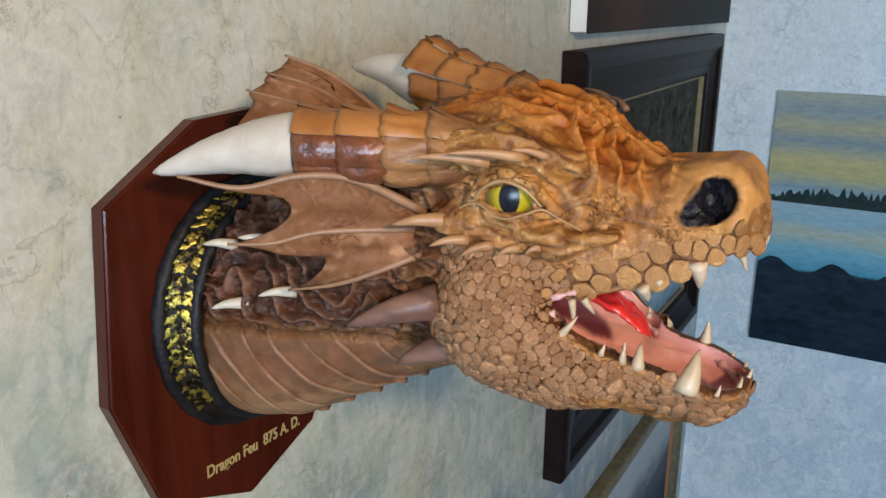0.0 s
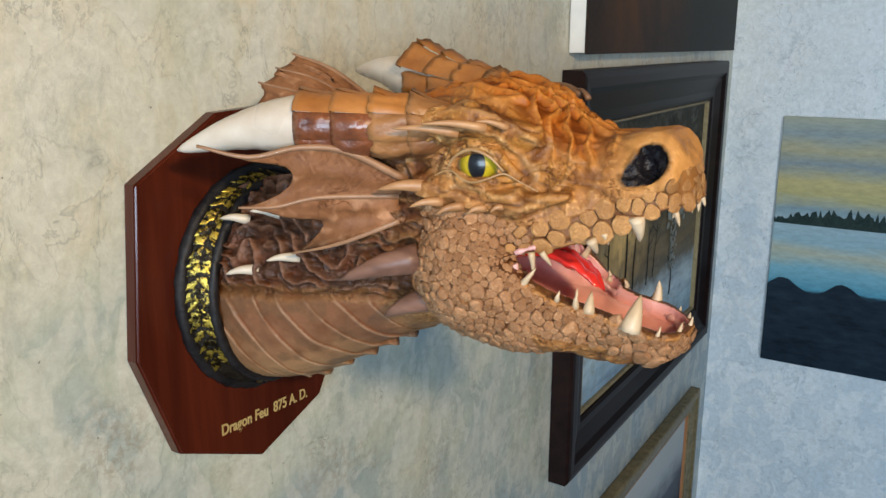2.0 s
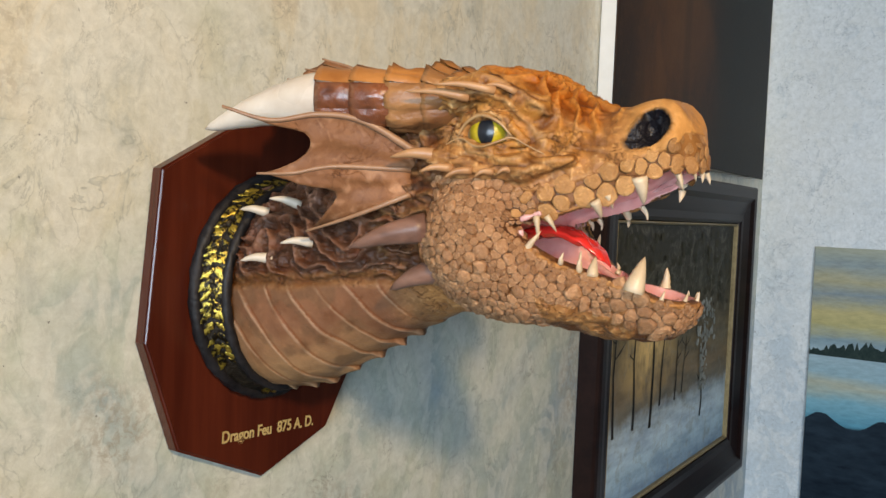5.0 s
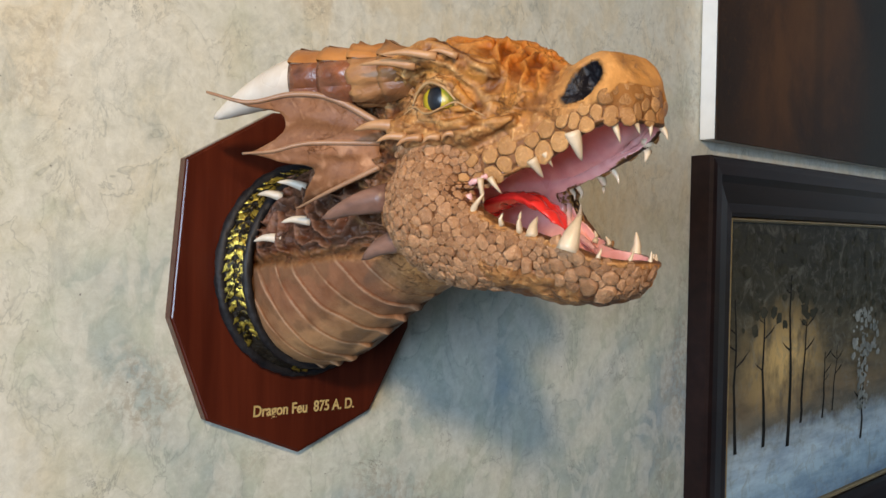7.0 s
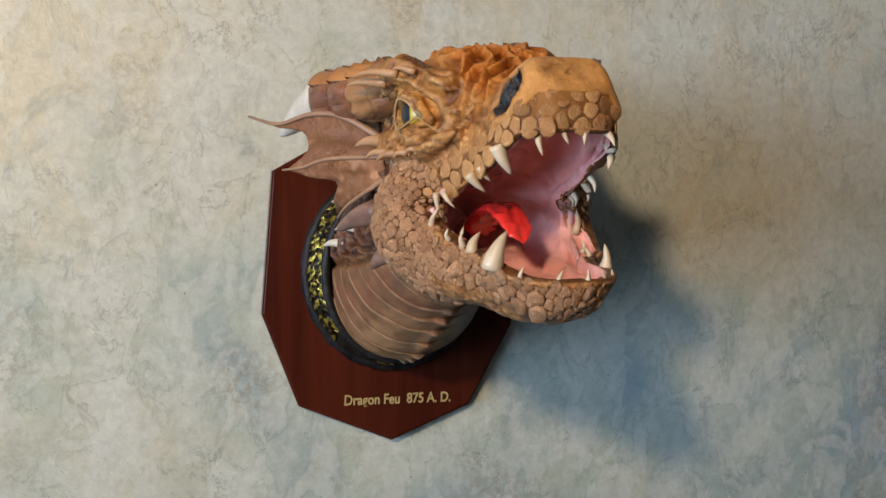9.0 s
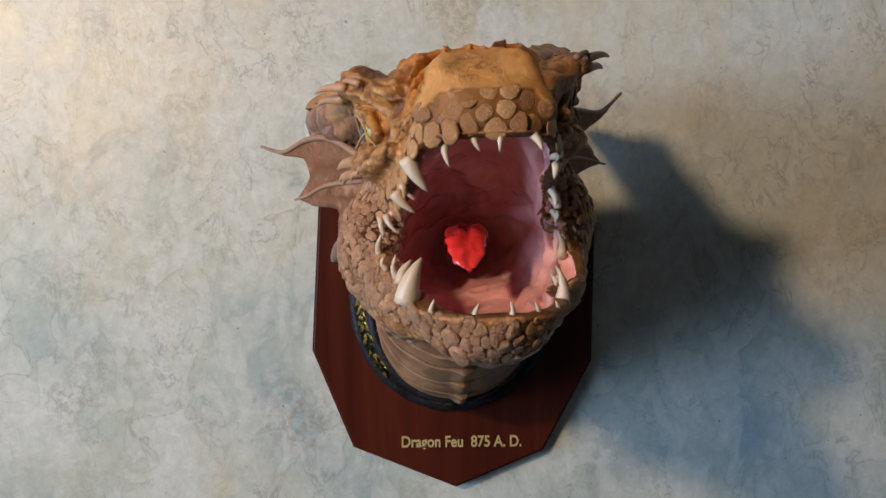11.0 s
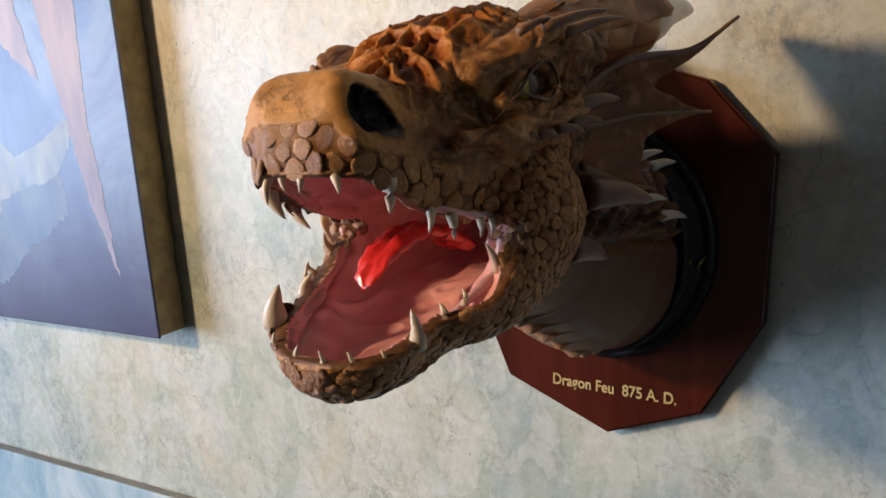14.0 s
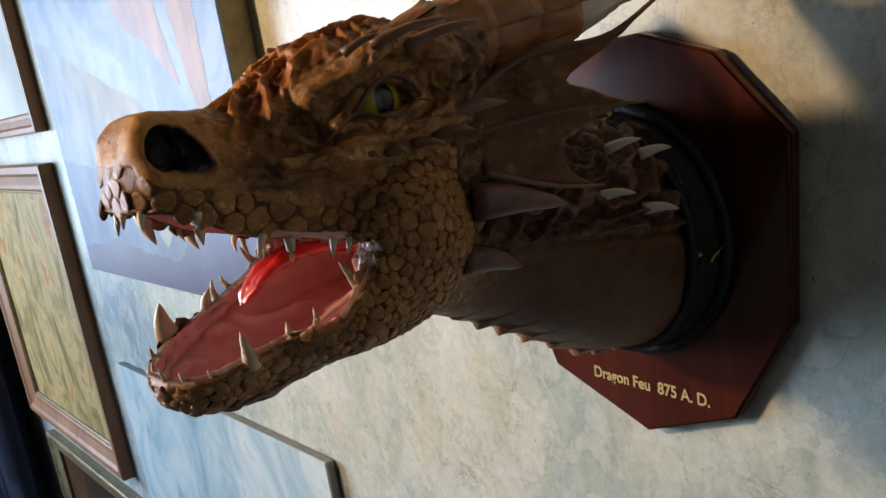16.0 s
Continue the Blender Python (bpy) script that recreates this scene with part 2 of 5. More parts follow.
SKIN = attribute_skin("painted_skin", 0.45, 0.8, 260, 0.32)
FIN_SKIN = attribute_skin("fin_skin", 0.5, 0.6, 120, 0.2)
MOUTH = mottled("mouth_pink", (0.68, 0.25, 0.235), (0.86, 0.50, 0.46), 55, 0.28, 0.0, 0.35, 0.25, 0.003)
NOSTRIL = mottled("nostril_black", (0.004, 0.004, 0.006), (0.014, 0.011, 0.014), 90, 0.42, 0.0, 0.0, 1.0, 0.006, spec=0.35)
TONGUE = mottled("tongue_red", (0.50, 0.012, 0.010), (0.72, 0.035, 0.025), 50, 0.16, 0.0, 0.6, 0.4, 0.003)
TOOTH = mottled("tooth_ivory", (0.46, 0.335, 0.205), (0.70, 0.565, 0.40), 70, 0.45, 0.0, 0.08, 0.2, 0.001)
GUM = mottled("gum_pink", (0.55, 0.26, 0.25), (0.74, 0.48, 0.45), 90, 0.3, 0.0, 0.2, 0.5, 0.002)
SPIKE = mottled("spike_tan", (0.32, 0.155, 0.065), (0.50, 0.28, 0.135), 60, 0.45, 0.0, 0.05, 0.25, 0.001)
BONE = mottled("bone_tip", (0.45, 0.38, 0.29), (0.60, 0.53, 0.43), 60, 0.4, 0.0, 0.1, 0.2, 0.001)
HORN_WHITE = mottled("horn_white", (0.50, 0.42, 0.34), (0.66, 0.61, 0.54), 40, 0.32, 0.0, 0.3, 0.3, 0.002)
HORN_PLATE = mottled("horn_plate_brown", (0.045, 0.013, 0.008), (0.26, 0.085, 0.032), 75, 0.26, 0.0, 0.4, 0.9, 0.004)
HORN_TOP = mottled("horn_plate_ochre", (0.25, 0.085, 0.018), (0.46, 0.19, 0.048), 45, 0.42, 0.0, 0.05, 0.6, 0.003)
HORN_ROOT = mottled("horn_root_tan", (0.15, 0.060, 0.022), (0.44, 0.21, 0.075), 60, 0.48, 0.0, 0.0, 1.0, 0.004, (0.4, 1, 1))
GILL = mottled("gill_spike_mauve", (0.05, 0.022, 0.016), (0.26, 0.14, 0.10), 70, 0.36, 0.0, 0.04, 0.3, 0.002, (0.3, 1, 1), spec=0.35)
BLACK_CORD = mottled("black_cord", (0.004, 0.004, 0.005), (0.017, 0.015, 0.016), 160, 0.5, 0.0, 0.0, 0.6, 0.002, spec=0.3)
BLACK_SATIN = mottled("black_satin", (0.005, 0.004, 0.003), (0.020, 0.015, 0.009), 220, 0.45, 0.0, 0.0, 1.0, 0.003, spec=0.25)
GOLD_LEAF = brocade_material()
GOLD_INK = mottled("gold_ink", (0.55, 0.40, 0.14), (0.70, 0.54, 0.24), 200, 0.4, 0.3)
SCALE = dark_joint_scale_material("painted_scale", 1.3, 0.58)
JAW_SCALE = dark_joint_scale_material("painted_jaw_scale", 1.7, 0.45)
SCALE_FIELD = scale_material("painted_scale_field", 190)

# ---- mesh helpers ----
# The trophy is drawn in units of 0.7 m about the middle of its plaque.
K, ZC = 0.7, 1.475


def to_metres(v):
    return Vector((v[0] * K, v[1] * K, (v[2] - ZC) * K))


def link_mesh(name, me, mats, parent, label="", smooth=True):
    for m in mats:
        me.materials.append(m)
    if smooth:
        me.polygons.foreach_set("use_smooth", [True] * len(me.polygons))
    ob = new(name, me)
    ob.parent = parent
    return tagged(ob, label)


def part(name, bm, mat, parent, label="", smooth=True):
    me = bpy.data.meshes.new(name)
    bm.normal_update()
    bm.to_mesh(me)
    bm.free()
    return link_mesh(name, me, [mat], parent, label, smooth)


def thing(name, label, category, at=(0, 0, 0), group="", kind=""):
    ob = new(name)
    ob.location = at
    ob.empty_display_size = 0.05
    return tagged(ob, label, category, group, kind)


def box(bm, x0, x1, y0, y1, z0, z1, bevel=0.0):
    r = bmesh.ops.create_cube(bm, size=1, matrix=Matrix.LocRotScale(((x0 + x1) / 2, (y0 + y1) / 2, (z0 + z1) / 2), None, (x1 - x0, y1 - y0, z1 - z0)))
    if bevel:
        es = {e for v in r["verts"] for e in v.link_edges}
        bmesh.ops.bevel(bm, geom=list(es), offset=bevel, segments=2, affect="EDGES", profile=0.6)
    return bm


def boxed(*a, **k):
    return box(bmesh.new(), *a, **k)


def smooth_path(pts, n):
    """Catmull-Rom through pts, n samples."""
    p = [Vector(q) for q in pts]
    p = [p[0] * 2 - p[1]] + p + [p[-1] * 2 - p[-2]]
    out = []
    for i in range(n):
        f = i / (n - 1) * (len(p) - 3)
        k = min(int(f), len(p) - 4)
        t = f - k
        a, b, c, d = p[k:k + 4]
        out.append(0.5 * ((2 * b) + (c - a) * t + (2 * a - 5 * b + 4 * c - d) * t * t + (3 * b - a - 3 * c + d) * t ** 3))
    return out


def tube(bm, path, radii, segs=10, flat=1.0, up=(0, 0, 1), wobble=0.0, seed=0):
    """A tube along the path with a radius a sample, closed at both ends; flat squeezes it across up."""
    rnd = random.Random(seed)
    rings = []
    for i, p in enumerate(path):
        d = (path[min(i + 1, len(path) - 1)] - path[max(i - 1, 0)]).normalized()
        s = d.cross(Vector(up))
        s = s.normalized() if s.length > 1e-5 else Vector((0, 1, 0))
        u = s.cross(d)
        ring = []
        for j in range(segs):
            a = 2 * math.pi * j / segs
            r = radii[i] * (1 + wobble * (rnd.random() - 0.5))
            ring.append(bm.verts.new(p + s * (math.cos(a) * r) + u * (math.sin(a) * r * flat)))
        rings.append(ring)
    for a, b in zip(rings, rings[1:]):
        for j in range(segs):
            bm.faces.new((a[j], a[(j + 1) % segs], b[(j + 1) % segs], b[j]))
    bm.faces.new(rings[0][::-1])
    bm.faces.new(rings[-1])
    return bm


def cone_tooth(base, tip, r, bend=(0, 0, 0), segs=10, n=7, blunt=0.12):
    b, t = to_metres(base), to_metres(tip)
    mid = (b + t) / 2 + Vector(bend) * K
    path = smooth_path([b, mid, t], n)
    return tube(bmesh.new(), path, [r * K * (blunt + (1 - blunt) * (1 - (i / (n - 1)) ** 1.4)) if i < n - 1 else r * K * 0.05 for i in range(n)], segs)

# ---- the room ----
X1, Y0, Y1, TOP, TH = 3.6, -3.6, 1.946, 2.7, 0.12


def structure(name, bm, mat, label):
    me = bpy.data.meshes.new(name)
    bm.to_mesh(me)
    bm.free()
    ob = link_mesh(name, me, [mat], None, label, False)
    return tagged(ob, "", name.split("_")[0], "", "structure")


# floor and ceiling stay out of view, kept dark to limit bounce
structure("floor", boxed(-TH, X1 + TH, Y0 - TH, Y1 + TH, -0.1, 0), FLOOR, "unseen floor, dark to hold down bounced light")
structure("ceiling", boxed(-TH, X1 + TH, Y0 - TH, Y1 + TH, TOP, TOP + 0.1), CEILING, "unseen ceiling, dark to hold down bounced light")
structure("wall_west", boxed(-TH, 0, Y0 - TH, Y1 + TH, 0, TOP), WALL, "wall with mottled cream, sage and blue faux-marble paint")
# added dark wall out of view, so less light bounces onto the head
structure("wall_recess", boxed(0.76, X1, Y1, Y1 + TH, 0, TOP), UNSEEN_DARK, "unseen dark wall added to cut bounced light")
structure("wall_north", boxed(0, 0.76, Y1, Y1 + TH, 0, TOP), NORTH_WALL, "wall with mottled pale blue and cream faux-marble paint")


def wall_with_window(name, at, lo, hi, w0, w1, z0, z1, label):
    bm = bmesh.new()
    for a, b, c, d in ((lo, w0, 0, TOP), (w1, hi, 0, TOP), (w0, w1, 0, z0), (w0, w1, z1, TOP)):
        box(bm, a, b, at - TH, at, c, d)
    structure(name, bm, WALL, label)
    ob = new(name.replace("wall", "window"))
    tagged(ob, "white painted window frame in the plaster wall", "window", "", "structure")
    t = 0.05
    bars = [(w0, w0 + t, z0, z1), (w1 - t, w1, z0, z1), (w0 + t, w1 - t, z0, z0 + t), (w0 + t, w1 - t, z1 - t, z1), ((w0 + w1) / 2 - 0.02, (w0 + w1) / 2 + 0.02, z0 + t, z1 - t)]
    for a, b, c, d in bars:
        part("window_bar", boxed(a, b, at - 0.08, at - 0.03, c, d), WHITE_PAINT, ob, smooth=False)


# out-of-view wall; its brown sets how much light bounces back
structure("wall_east", boxed(X1, X1 + TH, Y0 - TH, Y1 + TH, 0, TOP), EAST_WOOD, "unseen plain wall, brown tone set for bounced light")
wall_with_window("wall_south", Y0, 0, X1, 0.85, 3.45, 1.02, 2.36, "plastered end wall with a wide window")

lamp = thing("ceiling_lamp", "small ceiling spot lamp with a warm bulb on a short rod", "lamp", (1.7, -1.15, TOP))
part("rod", tube(bmesh.new(), [Vector((0, 0, 0)), Vector((0, 0, -0.02)), Vector((0, 0, -0.3))], [0.04, 0.008, 0.008], 10, up=(0, 1, 0)), BLACK_CORD, lamp)

# ---- pictures on the walls ----


def mitred_frame(bm, w, h, m, profile):
    """A frame round the origin in the plane y (across) and z (up), x out; profile: (inset share of m, height)."""
    rings = []
    for s, x in profile:
        a, b = w / 2 - s * m, h / 2 - s * m
        rings.append([bm.verts.new((x, y, z)) for y, z in ((-a, -b), (a, -b), (a, b), (-a, b))])
    for p, q in zip(rings, rings[1:]):
        for j in range(4):
            bm.faces.new((p[j], p[(j + 1) % 4], q[(j + 1) % 4], q[j]))
    return bm


def art_material(name, build, rough=0.55, relief=0.25, coat=0.0, spec=0.3):
    """build(n, l, y, z, v) gives a colour from the place on the picture in metres."""
    m, n, l, b = material(name, rough, coat=coat, spec=spec)
    tc, sep = n.new("ShaderNodeTexCoord"), n.new("ShaderNodeSeparateXYZ")
    l.new(tc.outputs["Object"], sep.inputs["Vector"])
    l.new(build(n, l, sep.outputs["Y"], sep.outputs["Z"], tc.outputs["Object"]), b.inputs["Base Color"])
    bump(n, l, b, noise_tex(n, l, tc.outputs["Object"], 160, 5), relief, 0.0012)
    return m


def stretched(n, l, v, sy, sz):
    mp = n.new("ShaderNodeMapping")
    mp.inputs["Scale"].default_value = (1, sy, sz)
    l.new(v, mp.inputs["Vector"])
    return mp.outputs["Vector"]


def upward(n, l, z, h, v, wob=0.03, sy=3, sz=12, scale=2.0):
    """0 at the picture's foot, 1 at its top, with a brushed wobble."""
    w = calc(n, l, "MULTIPLY", calc(n, l, "SUBTRACT", noise_tex(n, l, stretched(n, l, v, sy, sz), scale, 6, 0.65), 0.5), wob * 4)
    return calc(n, l, "ADD", calc(n, l, "MULTIPLY_ADD", z, 1 / h, 0.5), w)


def sea_art(n, l, y, z, v):
    u = upward(n, l, z, 0.72, v, 0.022, 2.2, 9)
    col = ramp(n, l, u, [(0.0, (0.012, 0.026, 0.045)), (0.20, (0.022, 0.045, 0.07)), (0.31, (0.018, 0.04, 0.06)), (0.325, (0.09, 0.30, 0.40)), (0.40, (0.20, 0.42, 0.50)),
                         (0.47, (0.46, 0.47, 0.36)), (0.52, (0.30, 0.45, 0.50)), (0.60, (0.36, 0.48, 0.52)), (0.64, (0.24, 0.34, 0.38)), (0.70, (0.50, 0.44, 0.20)), (0.76, (0.55, 0.47, 0.22)),
                         (0.82, (0.25, 0.31, 0.33)), (0.88, (0.46, 0.42, 0.26)), (0.94, (0.30, 0.36, 0.36)), (1.0, (0.42, 0.43, 0.33))])
    dab = noise_tex(n, l, stretched(n, l, v, 10, 40), 2.5, 5, 0.7)
    return mix(n, l, 1.0, col, ramp(n, l, dab, [(0.3, (0.84,) * 3), (0.65, (1.12,) * 3)]), "MULTIPLY")


def forest_art(n, l, y, z, v):
    """Blue snow in front, a golden clearing behind bare trunks, dusk foliage above."""
    u = upward(n, l, z, 0.56, v, 0.03, 8, 8, 3)
    col = ramp(n, l, u, [(0.0, (0.20, 0.32, 0.45)), (0.10, (0.36, 0.52, 0.62)), (0.19, (0.48, 0.62, 0.70)), (0.27, (0.36, 0.44, 0.48)), (0.32, (0.15, 0.14, 0.11)), (0.40, (0.19, 0.14, 0.08)), (0.5, (0.15, 0.12, 0.07)), (0.72, (0.055, 0.052, 0.036)), (1.0, (0.03, 0.030, 0.024))])
    drift = noise_tex(n, l, stretched(n, l, v, 3, 16), 2.6, 5, 0.6)
    col = mix(n, l, 1.0, col, ramp(n, l, drift, [(0.35, (0.72, 0.76, 0.84)), (0.6, (1.15,) * 3)]), "MULTIPLY")
    sun = calc(n, l, "SUBTRACT", 1.0, calc(n, l, "MULTIPLY", calc(n, l, "POWER", calc(n, l, "ADD", calc(n, l, "POWER", calc(n, l, "ADD", y, 0.17), 2.0), calc(n, l, "POWER", calc(n, l, "MULTIPLY", calc(n, l, "SUBTRACT", z, 0.02), 1.5), 2.0)), 0.5), 5.2))
    patchy = ramp(n, l, noise_tex(n, l, stretched(n, l, v, 9, 6), 2.0, 4, 0.6), [(0.38, (0.15,) * 3), (0.56, (1, 1, 1))])
    glow = mix(n, l, 1.0, patchy, calc(n, l, "MULTIPLY", calc(n, l, "MAXIMUM", sun, 0.0), 1.1), "MULTIPLY")
    col = mix(n, l, glow, col, (0.72, 0.50, 0.20))
    frost = noise_tex(n, l, v, 22, 8, 0.75, 1.2)
    return mix(n, l, ramp(n, l, frost, [(0.50, (0, 0, 0)), (0.66, (0.5,) * 3)]), col, (0.22, 0.22, 0.18))


def umber_art(n, l, y, z, v):
    """A rust-coloured glow in the dark with scattered leaf dabs."""
    a = noise_tex(n, l, stretched(n, l, v, 1.3, 1.0), 3.2, 7, 0.62, 0.4)
    glow = calc(n, l, "SUBTRACT", 1.0, calc(n, l, "MULTIPLY", calc(n, l, "POWER", calc(n, l, "ADD", calc(n, l, "POWER", calc(n, l, "ADD", y, 0.24), 2.0), calc(n, l, "POWER", calc(n, l, "ADD", z, 0.10), 2.0)), 0.5), 2.2))
    f = calc(n, l, "MULTIPLY", calc(n, l, "MAXIMUM", glow, 0.0), calc(n, l, "MULTIPLY_ADD", a, 2.2, -0.45))
    col = ramp(n, l, f, [(0.0, (0.016, 0.013, 0.011)), (0.2, (0.038, 0.021, 0.013)), (0.5, (0.095, 0.042, 0.016)), (0.9, (0.14, 0.064, 0.022))])
    col = mix(n, l, ramp(n, l, noise_tex(n, l, v, 70, 5, 0.7), [(0.56, (0, 0, 0)), (0.72, (0.4,) * 3)]), col, (0.12, 0.052, 0.017))
    trunk = ramp(n, l, calc(n, l, "ABSOLUTE", calc(n, l, "ADD", y, 0.155)), [(0.010, (0.35,) * 3), (0.030, (0, 0, 0))])
    col = mix(n, l, trunk, col, (0.014, 0.011, 0.009))
    return mix(n, l, ramp(n, l, y, [(0.0, (0, 0, 0)), (0.10, (0.65,) * 3)]), col, (0.020, 0.022, 0.018))


def ice_art(n, l, y, z, v):
    """Pale ice cliffs under rose light, with soft wet edges."""
    a = noise_tex(n, l, stretched(n, l, v, 2.4, 1.5), 2.2, 5, 0.6, 0.9)
    col = ramp(n, l, a, [(0.30, (0.07, 0.12, 0.27)), (0.45, (0.12, 0.19, 0.36)), (0.55, (0.20, 0.28, 0.42)), (0.66, (0.13, 0.17, 0.33)), (0.76, (0.20, 0.16, 0.27))])
    foot = ramp(n, l, upward(n, l, z, 0.89, v, 0.04), [(0.0, (1, 1, 1)), (0.10, (0.8,) * 3), (0.30, (0.15,) * 3), (0.45, (0, 0, 0))])
    return mix(n, l, foot, col, (0.04, 0.032, 0.085))


def frost_art(n, l, y, z, v):
    a = noise_tex(n, l, stretched(n, l, v, 3, 2), 2.2, 6, 0.65, 0.7)
    return ramp(n, l, a, [(0.32, (0.20, 0.34, 0.44)), (0.5, (0.42, 0.54, 0.58)), (0.62, (0.60, 0.66, 0.66)), (0.75, (0.34, 0.42, 0.44))])


def gold_field_art(n, l, y, z, v):
    a = noise_tex(n, l, stretched(n, l, v, 4, 2), 2.6, 6, 0.65, 1.0)
    return ramp(n, l, a, [(0.3, (0.10, 0.09, 0.05)), (0.45, (0.32, 0.22, 0.08)), (0.55, (0.48, 0.36, 0.16)), (0.64, (0.42, 0.16, 0.04)), (0.76, (0.30, 0.32, 0.28))])


def pale_art(n, l, y, z, v):
    a = noise_tex(n, l, v, 3, 4)
    return ramp(n, l, a, [(0.35, (0.50, 0.50, 0.46)), (0.6, (0.66, 0.65, 0.60))])


def grey_art(n, l, y, z, v):
    u = upward(n, l, z, 0.5, v, 0.06)
    return ramp(n, l, u, [(0.3, (0.03, 0.035, 0.05)), (0.55, (0.10, 0.12, 0.15)), (0.7, (0.45, 0.50, 0.52)), (1.0, (0.55, 0.58, 0.58))])


def picture(label, y0, y1, z0, z1, depth, art, art_name, frame_mat=None, moulding=0.0, side_mat=None, slip=None, turn=0, at=None, lean=0.0):
    """A picture on the west wall (or turned for the north wall): a canvas, framed where there is a moulding."""
    w, h = y1 - y0, z1 - z0
    root = thing("framed_painting" if moulding else "canvas_painting", label, "painting", at or (0, (y0 + y1) / 2, (z0 + z1) / 2), "pictures on the walls")
    root.rotation_euler = (lean if not turn else 0, 0, turn)
    mat = art_material(art_name, art, 0.47, spec=0.35) if art is ice_art else art_material(art_name, art, spec=0.12)
    if moulding:
        m = moulding
        part("moulding", mitred_frame(bmesh.new(), w, h, m, [(0, 0.002), (0, depth * 0.86), (0.05, depth * 0.97), (0.14, depth), (0.30, depth * 0.98), (0.42, depth * 0.80), (0.75, depth * 0.62), (0.9, depth * 0.60), (0.97, depth * 0.52), (1, depth * 0.2)]), frame_mat, root, smooth=False)
        a = m * 0.995
        if slip:
            part("gilt_slip", mitred_frame(bmesh.new(), w - 2 * a, h - 2 * a, 0.006, [(0, depth * 0.2), (0, depth * 0.46), (0.5, depth * 0.50), (1, depth * 0.40), (1, depth * 0.2)]), slip, root, "thin gilt inner slip", False)
            a += 0.005
        part("canvas", boxed(0.003, depth * 0.24, -w / 2 + a, w / 2 - a, -h / 2 + a, h / 2 - a), mat, root, smooth=False)
    else:
        part("stretcher", boxed(0.002, depth - 0.002, -w / 2 + 0.0015, w / 2 - 0.0015, -h / 2 + 0.0015, h / 2 - 0.0015, bevel=0.003), side_mat or WHITE_PAINT, root, "bare canvas sides", False)
        part("canvas", boxed(depth - 0.004, depth, -w / 2, w / 2, -h / 2, h / 2, bevel=0.0015), mat, root, smooth=False)
    return root


def painted_shape(root, name, polys, x0, mat, label):
    """Thick paint laid on the canvas in flat shapes."""
    bm = bmesh.new()
    for i, poly in enumerate(polys):
        bm.faces.new([bm.verts.new((x0 + 0.0004 + 0.00002 * i, y, z)) for y, z in poly])
    for f in bm.faces:
        f.normal_update()
    bmesh.ops.triangulate(bm, faces=bm.faces[:])
    for f in bm.faces:
        f.normal_update()
        if f.normal.x < 0:
            f.normal_flip()
    return part(name, bm, mat, root, label, False)


def tree_shapes(rnd, y, z0, z1, w):
    """A bare trunk with a few crooked branches, as flat strokes."""
    out, steps, yy = [], 9, y
    pts = []
    for i in range(steps + 1):
        pts.append((yy, z0 + (z1 - z0) * i / steps, w * (1 - 0.7 * i / steps)))
        yy += rnd.uniform(-0.004, 0.004)
    out.append([(a - c / 2, b) for a, b, c in pts] + [(a + c / 2, b) for a, b, c in reversed(pts)])
    for _ in range(3):
        a, b, c = pts[rnd.randint(4, steps - 1)]
        d, ln = rnd.choice((-1, 1)), rnd.uniform(0.02, 0.05)
        c *= 0.7
        out.append([(a, b - c * 0.3), (a + d * ln * 0.6, b + ln * 0.25), (a + d * ln, b + ln * 0.6), (a + d * ln * 0.55, b + ln * 0.33), (a, b + c * 0.4)])
    return out


def treeline(rnd, y0, y1, z0, h, n=60):
    top = [(y0 + (y1 - y0) * i / n, z0 + h * (0.55 + 0.6 * rnd.random()) * (0.35 + 0.65 * math.sin(math.pi * min(1.0, 0.25 + 0.75 * (1 - i / n))))) for i in range(n + 1)]
    return [top + [(y1, z0), (y0, z0)]]


def leaf_dabs(rnd, y0, y1, z0, z1, n, size):
    out = []
    for _ in range(n):
        cy, cz, r = rnd.uniform(y0, y1), rnd.uniform(z0, z1), size * rnd.uniform(0.4, 1.2)
        k = rnd.randint(5, 8)
        out.append([(cy + r * rnd.uniform(0.5, 1.1) * math.cos(2 * math.pi * j / k), cz + r * rnd.uniform(0.4, 0.9) * math.sin(2 * math.pi * j / k)) for j in range(k)])
    return out


forest = picture("large winter forest painting in a wide dark mahogany frame", 0.745, 1.742, 0.925, 1.690, 0.042, forest_art, "winter_forest_paint", DARK_FRAME, 0.10, slip=GILT)
umber = picture("unframed dark umber abstract canvas with bare white sides", 0.765, 1.80, 1.716, 2.42, 0.035, umber_art, "umber_paint")
lower = picture("grey seascape in an old gilt frame hung low on the wall", 0.86, 1.765, 0.22, 0.745, 0.03, grey_art, "grey_sea_paint", OLD_GILT, 0.06, slip=LIGHT_FRAME)
sea = picture("unframed seascape canvas with a yellow sunset over dark water", -0.28, 0.28, 0.815, 1.537, 0.022, sea_art, "sea_paint", side_mat=WHITE_PAINT, turn=-math.pi / 2, at=(0.158 + 0.28, Y1, 1.176))
ice = picture("tall pale blue abstract canvas with a rough gilded side", -1.43, -0.597, 1.368, 2.25, 0.049, ice_art, "ice_paint", side_mat=mottled("gilded_side", (0.14, 0.105, 0.05), (0.40, 0.31, 0.15), 45, 0.45, 0.2, 0.0, 0.6, 0.003))
frost = picture("pale blue canvas with grey sides hung below another picture", -1.55, -0.62, 0.45, 1.115, 0.02, frost_art, "frost_paint", side_mat=mottled("grey_canvas_side", (0.18, 0.18, 0.17), (0.30, 0.30, 0.28), 60))
